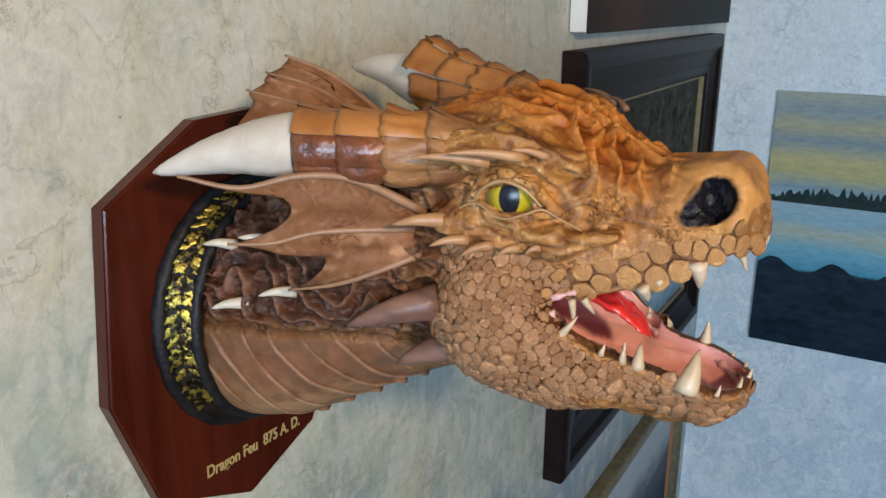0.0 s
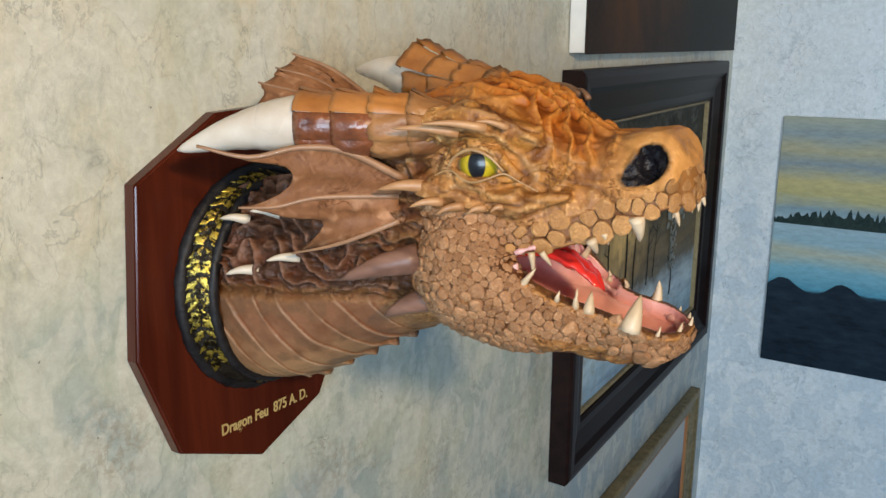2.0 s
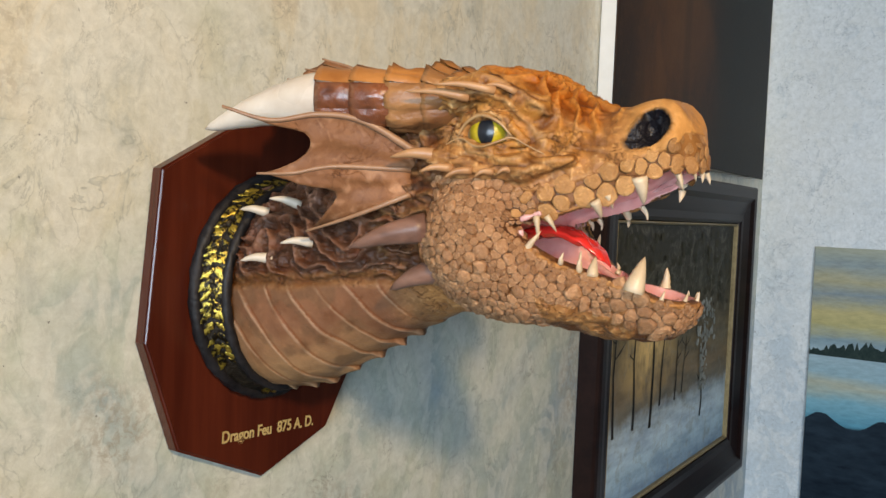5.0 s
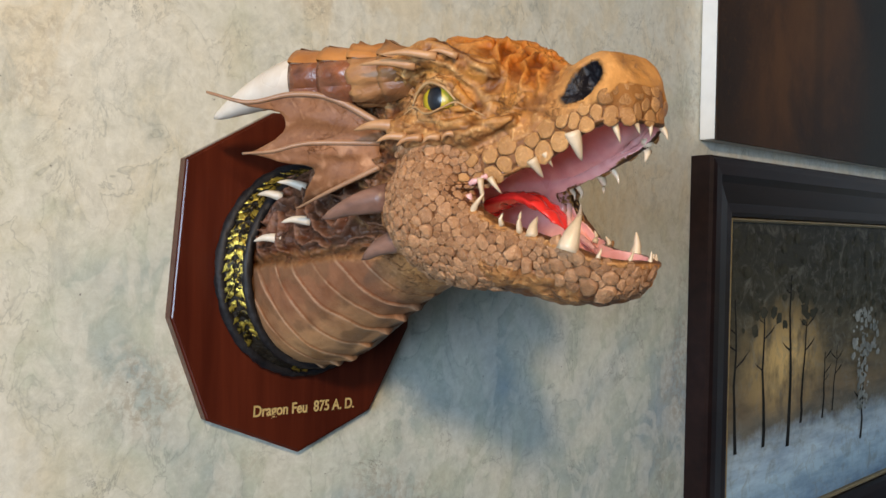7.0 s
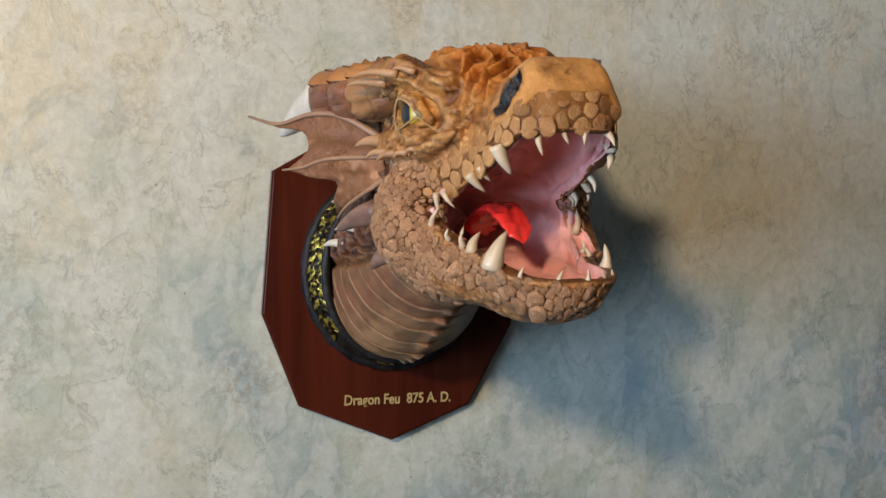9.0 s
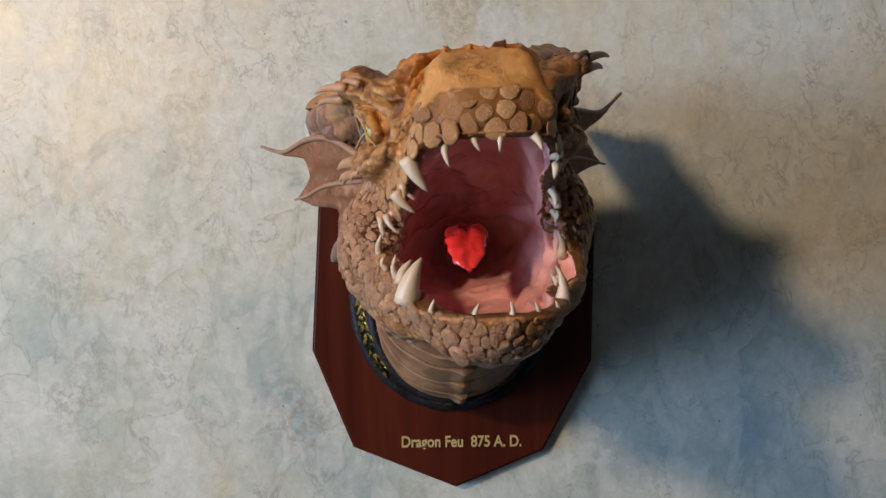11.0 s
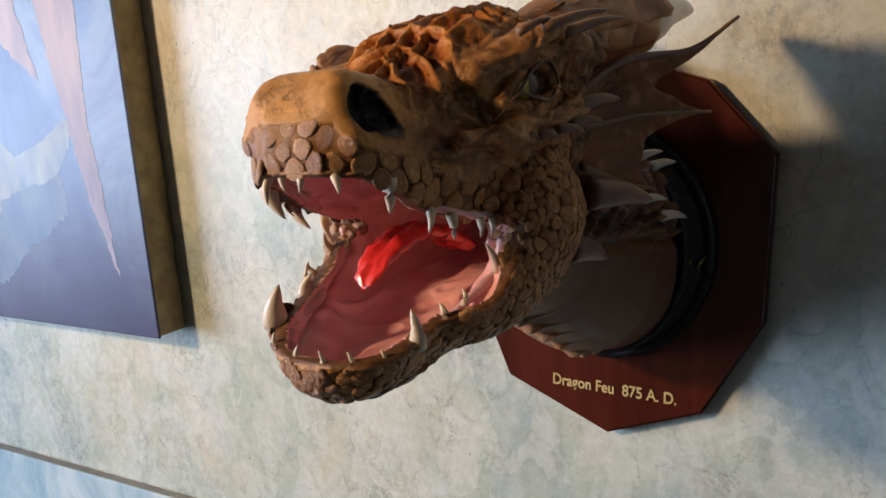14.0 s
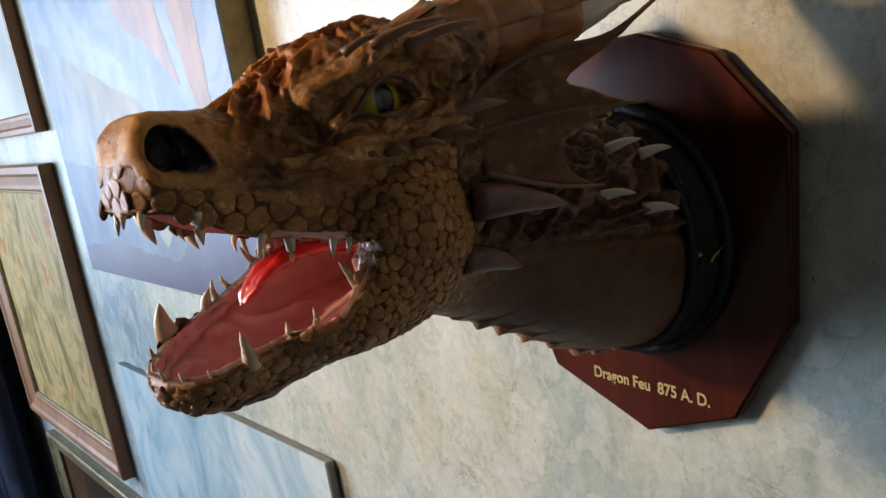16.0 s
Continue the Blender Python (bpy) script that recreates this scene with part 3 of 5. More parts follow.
gold = picture("golden autumn landscape in an oak frame", -2.60, -1.70, 0.76, 1.600, 0.035, gold_field_art, "gold_field_paint", LIGHT_FRAME, 0.07, slip=GILT)
pale = picture("pale drawing in a dark and cream frame", -2.45, -1.66, 1.675, 2.3, 0.03, pale_art, "pale_paint", LIGHT_FRAME, 0.05)
brown = picture("small dark landscape in an old gilt frame near the floor", -2.5, -1.62, 0.2, 0.70, 0.03, umber_art, "low_brown_paint", OLD_GILT, 0.06)

# a dark blue curtain gathered at the far end of the wall
def curtain():
    bm = bmesh.new()
    n, rows = 60, []
    for z in (0.04, 0.5, 1.0, 1.35, 1.45):
        rows.append([bm.verts.new((0.10 + 0.035 * math.sin(i * 0.9 + 0.3 * z) + 0.012 * math.sin(i * 2.3), -0.32 + 0.64 * i / n, z)) for i in range(n + 1)])
    for a, b in zip(rows, rows[1:]):
        for i in range(n):
            bm.faces.new((a[i], a[i + 1], b[i + 1], b[i]))
    bmesh.ops.recalc_face_normals(bm, faces=bm.faces[:])
    bmesh.ops.solidify(bm, geom=bm.faces[:], thickness=0.006)
    return bm


drape = thing("curtain", "dark blue folded cloth curtain hanging beside the paintings", "curtain", (0, -3.0, 0))
part("cloth", curtain(), mottled("navy_cloth", (0.008, 0.014, 0.035), (0.02, 0.03, 0.06), 140, 0.8), drape)
part("rail", tube(bmesh.new(), [Vector((0.10, -0.36, 1.46)), Vector((0.10, 0.0, 1.46)), Vector((0.10, 0.36, 1.46))], [0.01] * 3, 10), BLACK_CORD, drape)
for yy in (-0.34, 0.34):
    part("bracket", boxed(0.001, 0.11, yy - 0.008, yy + 0.008, 1.452, 1.468, bevel=0.002), BLACK_CORD, drape)

# paint strokes of the winter forest
rnd = random.Random(12)
BARK = mottled("painted_bark", (0.008, 0.009, 0.010), (0.028, 0.026, 0.024), 90, 0.6, spec=0.08)
HOAR = mottled("painted_hoarfrost", (0.10, 0.115, 0.105), (0.42, 0.45, 0.42), 60, 0.6, spec=0.08)
DUSK = mottled("painted_dusk_green", (0.028, 0.030, 0.022), (0.075, 0.072, 0.052), 50, 0.6, spec=0.08)
FX = 0.042 * 0.24
painted_shape(forest, "dark_foliage", leaf_dabs(rnd, -0.37, 0.37, 0.08, 0.26, 120, 0.016), FX, DUSK, "dark green painted foliage")
painted_shape(forest, "painted_trunk", [p for y, z0, z1, w in ((-0.352, -0.135, 0.14, 0.011), (-0.253, -0.137, 0.12, 0.012), (-0.158, -0.150, 0.18, 0.014), (-0.105, -0.112, 0.10, 0.010), (-0.01, -0.115, 0.02, 0.008), (0.035, -0.105, 0.03, 0.006), (0.180, -0.185, 0.0, 0.010)) for p in tree_shapes(rnd, y, z0, z1, w)], FX + 0.0008, BARK, "dark painted tree trunks")
painted_shape(forest, "hoar_foliage", leaf_dabs(rnd, 0.155, 0.215, -0.12, 0.03, 70, 0.010) + leaf_dabs(rnd, 0.12, 0.26, 0.0, 0.10, 60, 0.011), FX + 0.0016, HOAR, "frosted painted foliage")

# paint strokes of the sunset sea
rnd = random.Random(5)
painted_shape(sea, "far_shore", treeline(rnd, 0.10, 0.28, 0.065, 0.014), 0.022, mottled("painted_far_shore", (0.07, 0.10, 0.11), (0.12, 0.15, 0.16), 60, spec=0.1), "blue grey painted far shore")
painted_shape(sea, "island", treeline(rnd, -0.28, 0.05, 0.058, 0.050), 0.0224, mottled("painted_island", (0.012, 0.026, 0.024), (0.036, 0.058, 0.052), 120, spec=0.1), "dark green painted wooded island")
near = [(-0.28 + 0.56 * i / 40, -0.125 + 0.018 * math.sin(i * 0.55) + 0.006 * rnd.random()) for i in range(41)]
painted_shape(sea, "dark_wave", [near + [(0.28, -0.361), (-0.28, -0.361)]], 0.0228, mottled("painted_wave", (0.006, 0.013, 0.022), (0.022, 0.040, 0.058), 22, 0.5, stretch=(1, 1, 3), spec=0.1), "dark blue painted wave")



# paint strokes of the ice canvas
def ragged(poly, rnd, step=0.008, amp=0.004):
    """The outline broken into short uneven brush edges."""
    out = []
    for (a, b), (c, d) in zip(poly, poly[1:] + poly[:1]):
        n = max(1, int(math.hypot(c - a, d - b) / step))
        for i in range(n):
            out.append((a + (c - a) * i / n + rnd.uniform(-amp, amp) * (i > 0), b + (d - b) * i / n + rnd.uniform(-amp, amp) * (i > 0)))
    return out


rnd = random.Random(21)
SNOW = mottled("painted_snow", (0.14, 0.21, 0.35), (0.42, 0.46, 0.46), 16, 0.5, stretch=(1, 1.6, 0.7), mid=0.47, spec=0.15)
SHOAL = mottled("painted_shoal", (0.11, 0.17, 0.31), (0.24, 0.31, 0.38), 14, 0.5, stretch=(1, 1.6, 0.6), spec=0.15)
ROSE = mottled("painted_rose", (0.17, 0.20, 0.36), (0.46, 0.41, 0.46), 14, 0.5, stretch=(1, 2, 0.5), mid=0.44, spec=0.15)
painted_shape(ice, "pale_shoal", [ragged([(-0.415, -0.16), (-0.10, -0.22), (0.10, -0.24), (0.26, -0.20), (0.27, -0.28), (0.17, -0.33), (0.10, -0.385), (-0.05, -0.38), (-0.20, -0.36), (-0.415, -0.39)], rnd)], 0.0487, SHOAL, "blue white painted shallows")
painted_shape(ice, "snow_mass", [ragged([(-0.415, 0.05), (-0.20, -0.02), (-0.016, -0.083), (0.066, -0.106), (0.12, -0.155), (0.167, -0.20), (0.21, -0.188), (0.25, -0.172), (0.31, -0.145), (0.295, -0.19), (0.25, -0.23), (0.18, -0.245), (0.12, -0.26), (0.09, -0.33), (0.05, -0.365), (0.02, -0.33), (-0.02, -0.27), (-0.09, -0.29), (-0.13, -0.23), (-0.415, -0.20)], rnd)], 0.0488, SNOW, "white painted snow mass")
painted_shape(ice, "rose_spear", [ragged([(0.225, 0.44), (0.37, 0.44), (0.349, 0.013), (0.338, -0.149), (0.358, -0.362), (0.322, -0.27), (0.291, -0.134), (0.261, 0.024)], rnd, amp=0.0025), ragged([(0.0, 0.14), (0.20, 0.16), (0.224, 0.0), (0.251, -0.102), (0.215, -0.075), (0.15, -0.02), (0.077, 0.004)], rnd, amp=0.0025)], 0.0489, ROSE, "rose white painted spears of light")

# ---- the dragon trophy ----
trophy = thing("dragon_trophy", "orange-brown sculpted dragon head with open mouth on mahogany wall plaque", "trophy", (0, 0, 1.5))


# plaque: a ten-cornered board, hung slightly askew
def plaque_board():
    bm = bmesh.new()
    outline = [(-0.186, 1.647), (-0.205, 1.432), (-0.152, 1.288), (-0.005, 1.221), (0.125, 1.268), (0.202, 1.396), (0.216, 1.603), (0.138, 1.695), (0.045, 1.726), (-0.054, 1.722)]
    vs = [bm.verts.new(to_metres((0.003, y, z))) for y, z in outline]
    f = bm.faces.new(vs)
    bmesh.ops.recalc_face_normals(bm, faces=[f])
    up = bmesh.ops.extrude_face_region(bm, geom=[f])
    top = [v for v in up["geom"] if isinstance(v, bmesh.types.BMVert)]
    for v in top:
        v.co.x = 0.022 * K
    bmesh.ops.recalc_face_normals(bm, faces=bm.faces[:])
    es = [e for e in bm.edges if all(v in top for v in e.verts)]
    bmesh.ops.bevel(bm, geom=es, offset=0.0025, segments=3, affect="EDGES")
    return bm


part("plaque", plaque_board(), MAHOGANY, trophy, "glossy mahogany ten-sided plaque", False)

words = bpy.data.curves.new("inscription", "FONT")
words.body, words.size, words.extrude, words.align_x = "Dragon Feu  875 A. D.", 0.0160, 0.0002, "LEFT"
words.offset = 0.0003
word_ob = new("inscription_text", words)
bpy.context.view_layer.update()
letters = bpy.data.meshes.new_from_object(word_ob.evaluated_get(bpy.context.evaluated_depsgraph_get()))
wide = max(v.co.x for v in letters.vertices) - min(v.co.x for v in letters.vertices)
bpy.data.objects.remove(word_ob)
letters.transform(Matrix.Translation(to_metres((0.0228, -0.083, 1.2845))) @ Matrix.Rotation(radians(-2.6), 4, "X") @ Matrix(((0, 0, 1, 0), (1, 0, 0, 0), (0, 1, 0, 0), (0, 0, 0, 1))) @ Matrix.Diagonal((0.175 * K / wide, 1, 1, 1)))
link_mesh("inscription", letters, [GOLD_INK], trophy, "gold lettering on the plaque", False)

# ---- the head, carved as one distance field ----
STEP = 0.0018
GX, GY, GZ = np.arange(0.0, 0.665, STEP, dtype=np.float32), np.arange(-0.165, 0.166, STEP, dtype=np.float32), np.arange(1.335, 1.825, STEP, dtype=np.float32)
PX, PY, PZ = GX[:, None, None], GY[None, :, None], GZ[None, None, :]
MY = 0.002


def smin(a, b, k):
    h = np.clip(0.5 + 0.5 * (b - a) / k, 0, 1)
    return b + (a - b) * h - k * h * (1 - h)


def smax(a, b, k):
    return -smin(-a, -b, k)


def loft(x, y, z, rows, p=2.4):
    """A body along x; rows: x, top, bottom, half width above, half width below."""
    r = np.array(rows, dtype=np.float32)
    top, bot, wt, wb = (np.interp(x, r[:, 0], r[:, i]).astype(np.float32) for i in range(1, 5))
    h = np.maximum((top - bot) / 2, 0.004)
    v = (z - (top + bot) / 2) / h
    s = np.clip((v + 1) / 2, 0, 1)
    w = wb + (wt - wb) * s * s * (3 - 2 * s)
    q = (np.abs(y / w) ** p + np.abs(v) ** p) ** (1 / p)
    d = (q - 1) * np.minimum(w, h)
    return np.maximum(d, np.maximum(r[0, 0] - x, x - r[-1, 0]))


def ball(x, y, z, c, r):
    ax, ay, az = (x - c[0]) / r[0], (y - c[1]) / r[1], (z - c[2]) / r[2]
    k0 = np.sqrt(ax * ax + ay * ay + az * az)
    k1 = np.sqrt((ax / r[0]) ** 2 + (ay / r[1]) ** 2 + (az / r[2]) ** 2)
    return k0 * (k0 - 1) / np.maximum(k1, 1e-6)


def rod(x, y, z, a, b, ra, rb):
    d = [b[i] - a[i] for i in range(3)]
    t = np.clip(((x - a[0]) * d[0] + (y - a[1]) * d[1] + (z - a[2]) * d[2]) / sum(q * q for q in d), 0, 1)
    return np.sqrt((x - a[0] - t * d[0]) ** 2 + (y - a[1] - t * d[1]) ** 2 + (z - a[2] - t * d[2]) ** 2) - (ra + (rb - ra) * t)


UPPER = [(0.26, 1.72, 1.60, 0.07, 0.08), (0.31, 1.748, 1.582, 0.095, 0.10), (0.40, 1.768, 1.584, 0.092, 0.110), (0.45, 1.757, 1.580, 0.080, 0.099), (0.49, 1.732, 1.586, 0.060, 0.085),
         (0.53, 1.718, 1.598, 0.051, 0.074), (0.57, 1.725, 1.616, 0.047, 0.067), (0.592, 1.720, 1.628, 0.041, 0.061), (0.608, 1.706, 1.637, 0.033, 0.050), (0.619, 1.686, 1.647, 0.018, 0.033)]
LOWER = [(0.34, 1.60, 1.515, 0.085, 0.07), (0.40, 1.60, 1.502, 0.106, 0.08), (0.45, 1.600, 1.492, 0.100, 0.072), (0.50, 1.582, 1.486, 0.089, 0.062), (0.54, 1.572, 1.481, 0.082, 0.052),
         (0.572, 1.564, 1.483, 0.076, 0.045), (0.592, 1.556, 1.487, 0.068, 0.040), (0.607, 1.548, 1.493, 0.055, 0.033), (0.617, 1.542, 1.501, 0.038, 0.022), (0.623, 1.536, 1.508, 0.020, 0.012)]
SNOUT = [(0.535, 1.714, 1.604, 0.040, 0.070), (0.57, 1.726, 1.620, 0.043, 0.067), (0.590, 1.7300, 1.630, 0.042, 0.061), (0.600, 1.7285, 1.636, 0.040, 0.055), (0.608, 1.718, 1.643, 0.036, 0.047), (0.615, 1.702, 1.648, 0.029, 0.038), (0.621, 1.685, 1.652, 0.020, 0.029)]
NECK = [(0.0, 1.628, 1.362, 0.10, 0.110), (0.08, 1.632, 1.362, 0.104, 0.113), (0.14, 1.645, 1.378, 0.104, 0.110), (0.20, 1.668, 1.412, 0.098, 0.101), (0.27, 1.70, 1.454, 0.090, 0.090), (0.34, 1.73, 1.486, 0.083, 0.080), (0.42, 1.73, 1.51, 0.06, 0.06)]
PALATE = [(0.28, 1.585, 1.555, 0.022, 0.03), (0.36, 1.60, 1.55, 0.03, 0.05), (0.42, 1.632, 1.545, 0.05, 0.07), (0.48, 1.655, 1.540, 0.050, 0.074), (0.53, 1.664, 1.55, 0.050, 0.067), (0.57, 1.674, 1.57, 0.040, 0.056), (0.595, 1.674, 1.59, 0.032, 0.045), (0.608, 1.667, 1.61, 0.022, 0.031), (0.615, 1.664, 1.62, 0.012, 0.018)]
CHEEKS = [(0.28, 1.592, 1.545, 0.022, 0.022), (0.34, 1.605, 1.54, 0.036, 0.036), (0.42, 1.62, 1.535, 0.064, 0.064), (0.47, 1.62, 1.520, 0.076, 0.068), (0.52, 1.63, 1.512, 0.075, 0.061), (0.56, 1.64, 1.508, 0.065, 0.051), (0.582, 1.62, 1.508, 0.060, 0.046), (0.598, 1.60, 1.510, 0.050, 0.037), (0.608, 1.59, 1.514, 0.038, 0.025), (0.614, 1.58, 1.516, 0.022, 0.013)]
# lip lines of the open mouth: x and height of the upper and the lower lip
LIP_X = [0.455, 0.475, 0.500, 0.530, 0.555, 0.582, 0.603, 0.640]
LIP_TOP = [1.5995, 1.6030, 1.6075, 1.6180, 1.6290, 1.6445, 1.6560, 1.6620]
LIP_LOW = [1.5975, 1.5800, 1.5660, 1.5570, 1.5500, 1.5410, 1.5320, 1.5250]


def lip_lines(x, y):
    """Heights of the upper and lower lip; the lower one hangs deeper on the +y side."""
    sag = np.interp(x, [0.455, 0.50, 0.55, 0.61], [0.0, 0.016, 0.014, 0.002]) * np.clip(y / 0.05, 0, 1)
    return np.interp(x, LIP_X, LIP_TOP).astype(np.float32) + 0 * y, (np.interp(x, LIP_X, LIP_LOW) - sag).astype(np.float32)


def opening(x, y, z):
    """The gap between the lips, from side to side."""
    top, low = lip_lines(x, y)
    return np.maximum(np.maximum(z - top, low - z), 0.457 - x)


def nostril(x, a, z):
    return np.minimum(rod(x, a, z, (0.561, 0.064, 1.681), (0.586, 0.047, 1.699), 0.006, 0.017), rod(x, a, z, (0.575, 0.062, 1.694), (0.588, 0.044, 1.703), 0.014, 0.013))


def twist(x, y):
    """The skull is set a little askew: its +y side stands higher, most at the back."""
    return np.interp(x, [0.0, 0.10, 0.30, 0.46, 0.60], [0.0, 0.02, 0.10, 0.085, 0.0]).astype(np.float32) * (y + np.sqrt(y * y + 0.0004))


def narrower(x, y, z):
    """The jaw and lip are slimmer on the +y side."""
    return y * (1 + np.interp(x, [0.36, 0.42, 0.54, 0.585], [0.0, 0.11, 0.11, 0.0]).astype(np.float32) * (y > 0) * np.clip((1.645 - z) / 0.02, 0, 1))


def field(x, y, z):
    y = y - MY
    a = np.abs(y)
    z = z - twist(x, y)
    y = narrower(x, y, z)
    d = loft(x, y, z, NECK, 2.2)
    d = smin(d, loft(x, y, z, UPPER, 3.0), 0.022)
    d = smin(d, loft(x, y, z, SNOUT, 4.5), 0.006)
    low = loft(x, y, z, LOWER, 2.6)
    low = smin(low, ball(x, a + 0.010 * (y > 0), z, (0.409, 0.084, 1.580), (0.056, 0.046, 0.062)), 0.03)
    low = smin(low, ball(x, a, z, (0.455, 0.066, 1.533), (0.070, 0.033, 0.036)), 0.025)
    d = smin(d, low, 0.012)
    # brow ridge, cheekbone, lip roll, nostril mound
    zb = z + 0.012 * (y > 0)
    d = smin(d, rod(x, a, zb, (0.345, 0.102, 1.724), (0.425, 0.100, 1.732), 0.020, 0.018), 0.018)
    d = smin(d, rod(x, a, zb, (0.425, 0.100, 1.732), (0.475, 0.070, 1.720), 0.018, 0.010), 0.018)
    d = smin(d, rod(x, a, z, (0.375, 0.104, 1.666), (0.470, 0.091, 1.655), 0.013, 0.010), 0.012)
    d = smin(d, rod(x, a, z, (0.470, 0.091, 1.655), (0.515, 0.075, 1.665), 0.010, 0.006), 0.012)
    d = smin(d, rod(x, a, z, (0.600, 0.030, 1.708), (0.602, 0.044, 1.682), 0.009, 0.009), 0.014)
    # eye socket with lids and creased corners, nostril
    d = smax(d, -ball(x, a, z, (0.426, 0.113, 1.692), (0.040, 0.024, 0.026)), 0.012)
    for p, q, ra, rb in (((0.392, 0.097, 1.686), (0.408, 0.098, 1.703), 0.004, 0.006), ((0.408, 0.098, 1.703), (0.428, 0.099, 1.711), 0.006, 0.0075), ((0.428, 0.099, 1.711), (0.447, 0.094, 1.703), 0.0075, 0.006), ((0.447, 0.094, 1.703), (0.468, 0.085, 1.682), 0.006, 0.004),
                         ((0.392, 0.097, 1.686), (0.412, 0.100, 1.676), 0.004, 0.0055), ((0.412, 0.100, 1.676), (0.434, 0.099, 1.673), 0.0055, 0.006), ((0.434, 0.099, 1.673), (0.468, 0.086, 1.681), 0.006, 0.004)):
        d = smin(d, rod(x, a, z, p, q, ra, rb), 0.005)
    d = smax(d, -nostril(x, a, z), 0.004)
    return d


def cavity(x, y, z):
    # the lips are of even thickness all round the opening
    top, low = lip_lines(x, y - MY)
    lips = np.maximum(np.maximum(field(x, y, z) + 0.0085, 0.465 - x), np.maximum(z - top - 0.014, low - 0.016 - z))
    y = y - MY
    z = z - twist(x, y)
    y = narrower(x, y, z) * (1 + 0.05 * (y > 0))
    return smin(smin(loft(x, y, z, PALATE, 2.6), loft(x, y, z, CHEEKS, 2.6), 0.012), lips, 0.004)


def surface_net(v):
    """Vertices and quads of the zero level of a grid of values."""
    s = v < 0
    n = np.array(v.shape) - 1
    corners = [(i, j, k) for i in (0, 1) for j in (0, 1) for k in (0, 1)]
    cut = lambda c: tuple(slice(c[i], c[i] + n[i]) for i in range(3))
    inside = sum(s[cut(c)].astype(np.int8) for c in corners)
    cells = np.argwhere((inside > 0) & (inside < 8))
    acc, cnt = np.zeros((len(cells), 3)), np.zeros(len(cells))
    val = {c: v[tuple((cells + c).T)] for c in corners}
    for a in corners:
        for ax in range(3):
            if a[ax] == 0:
                b = tuple(a[i] + (i == ax) for i in range(3))
                va, vb = val[a], val[b]
                hit = (va < 0) != (vb < 0)
                t = np.where(hit, va / np.where(hit, va - vb, 1), 0)
                p = np.array(a, float)[None] + np.eye(3)[ax][None] * t[:, None]
                acc[hit] += p[hit]
                cnt[hit] += 1
    pos = cells + acc / cnt[:, None]
    index = -np.ones(tuple(n), dtype=np.int64)
    index[tuple(cells.T)] = np.arange(len(cells))
    quads = []
    for ax in range(3):
        u, w = (ax + 1) % 3, (ax + 2) % 3
        lo, hi = [slice(None)] * 3, [slice(None)] * 3
        lo[ax], hi[ax] = slice(0, -1), slice(1, None)
        for flip in (False, True):
            e = np.argwhere((~s[tuple(lo)] & s[tuple(hi)]) if flip else (s[tuple(lo)] & ~s[tuple(hi)]))
            e = e[(e[:, u] > 0) & (e[:, w] > 0) & (e[:, u] < n[u]) & (e[:, w] < n[w])]
            q = []
            for du, dw in ((1, 1), (0, 1), (0, 0), (1, 0)):
                c = e.copy()
                c[:, u] -= du
                c[:, w] -= dw
                q.append(index[tuple(c.T)])
            q = np.stack(q, 1)
            quads.append(q[:, ::-1] if flip else q)
    return pos, np.concatenate(quads)


def lattice(p, seed):
    """Smooth value noise at the points p, 0 to 1."""
    i = np.floor(p).astype(np.int64)
    f = p - i
    f = f * f * (3 - 2 * f)
    out = np.zeros(len(p))
    for c in ((a, b, d) for a in (0, 1) for b in (0, 1) for d in (0, 1)):
        q = i + np.array(c)
        h = (q[:, 0] * 374761393 + q[:, 1] * 668265263 + q[:, 2] * 2147483647 + seed * 1274126177) & 0xFFFFFFFF
        h = ((h ^ (h >> 13)) * 1274126177) & 0xFFFFFFFF
        h = ((h ^ (h >> 16)) & 0xFFFF) / 65535.0
        out += h * np.prod([f[:, k] if c[k] else 1 - f[:, k] for k in range(3)], axis=0)
    return out


def fractal(p, seed, octaves=3):
    return sum(lattice(p * 2 ** o, seed + o) * 0.5 ** o for o in range(octaves)) / sum(0.5 ** o for o in range(octaves))


def band(v, lo, hi, soft):
    return np.clip((v - lo) / soft + 0.5, 0, 1) * np.clip((hi - v) / soft + 0.5, 0, 1)


body = np.maximum(smax(field(PX, PY, PZ), -opening(PX, PY - MY, PZ), 0.004), -cavity(PX, PY, PZ)).astype(np.float32)
pos, quads = surface_net(body)
pts = pos * STEP + np.array([GX[0], GY[0], GZ[0]])


def gradient(f, p, e=0.002):
    g = np.stack([f(p[:, 0] + e * (i == 0), p[:, 1] + e * (i == 1), p[:, 2] + e * (i == 2)) - f(p[:, 0] - e * (i == 0), p[:, 1] - e * (i == 1), p[:, 2] - e * (i == 2)) for i in range(3)], 1)
    return g / np.maximum(np.linalg.norm(g, axis=1, keepdims=True), 1e-9)


inner = cavity(pts[:, 0], pts[:, 1], pts[:, 2]) < STEP * 0.8
nrm = np.where(inner[:, None], -gradient(cavity, pts), gradient(field, pts))
x, y = pts[:, 0], pts[:, 1] - MY
z = pts[:, 2] - twist(x, y)
ay = np.abs(y)

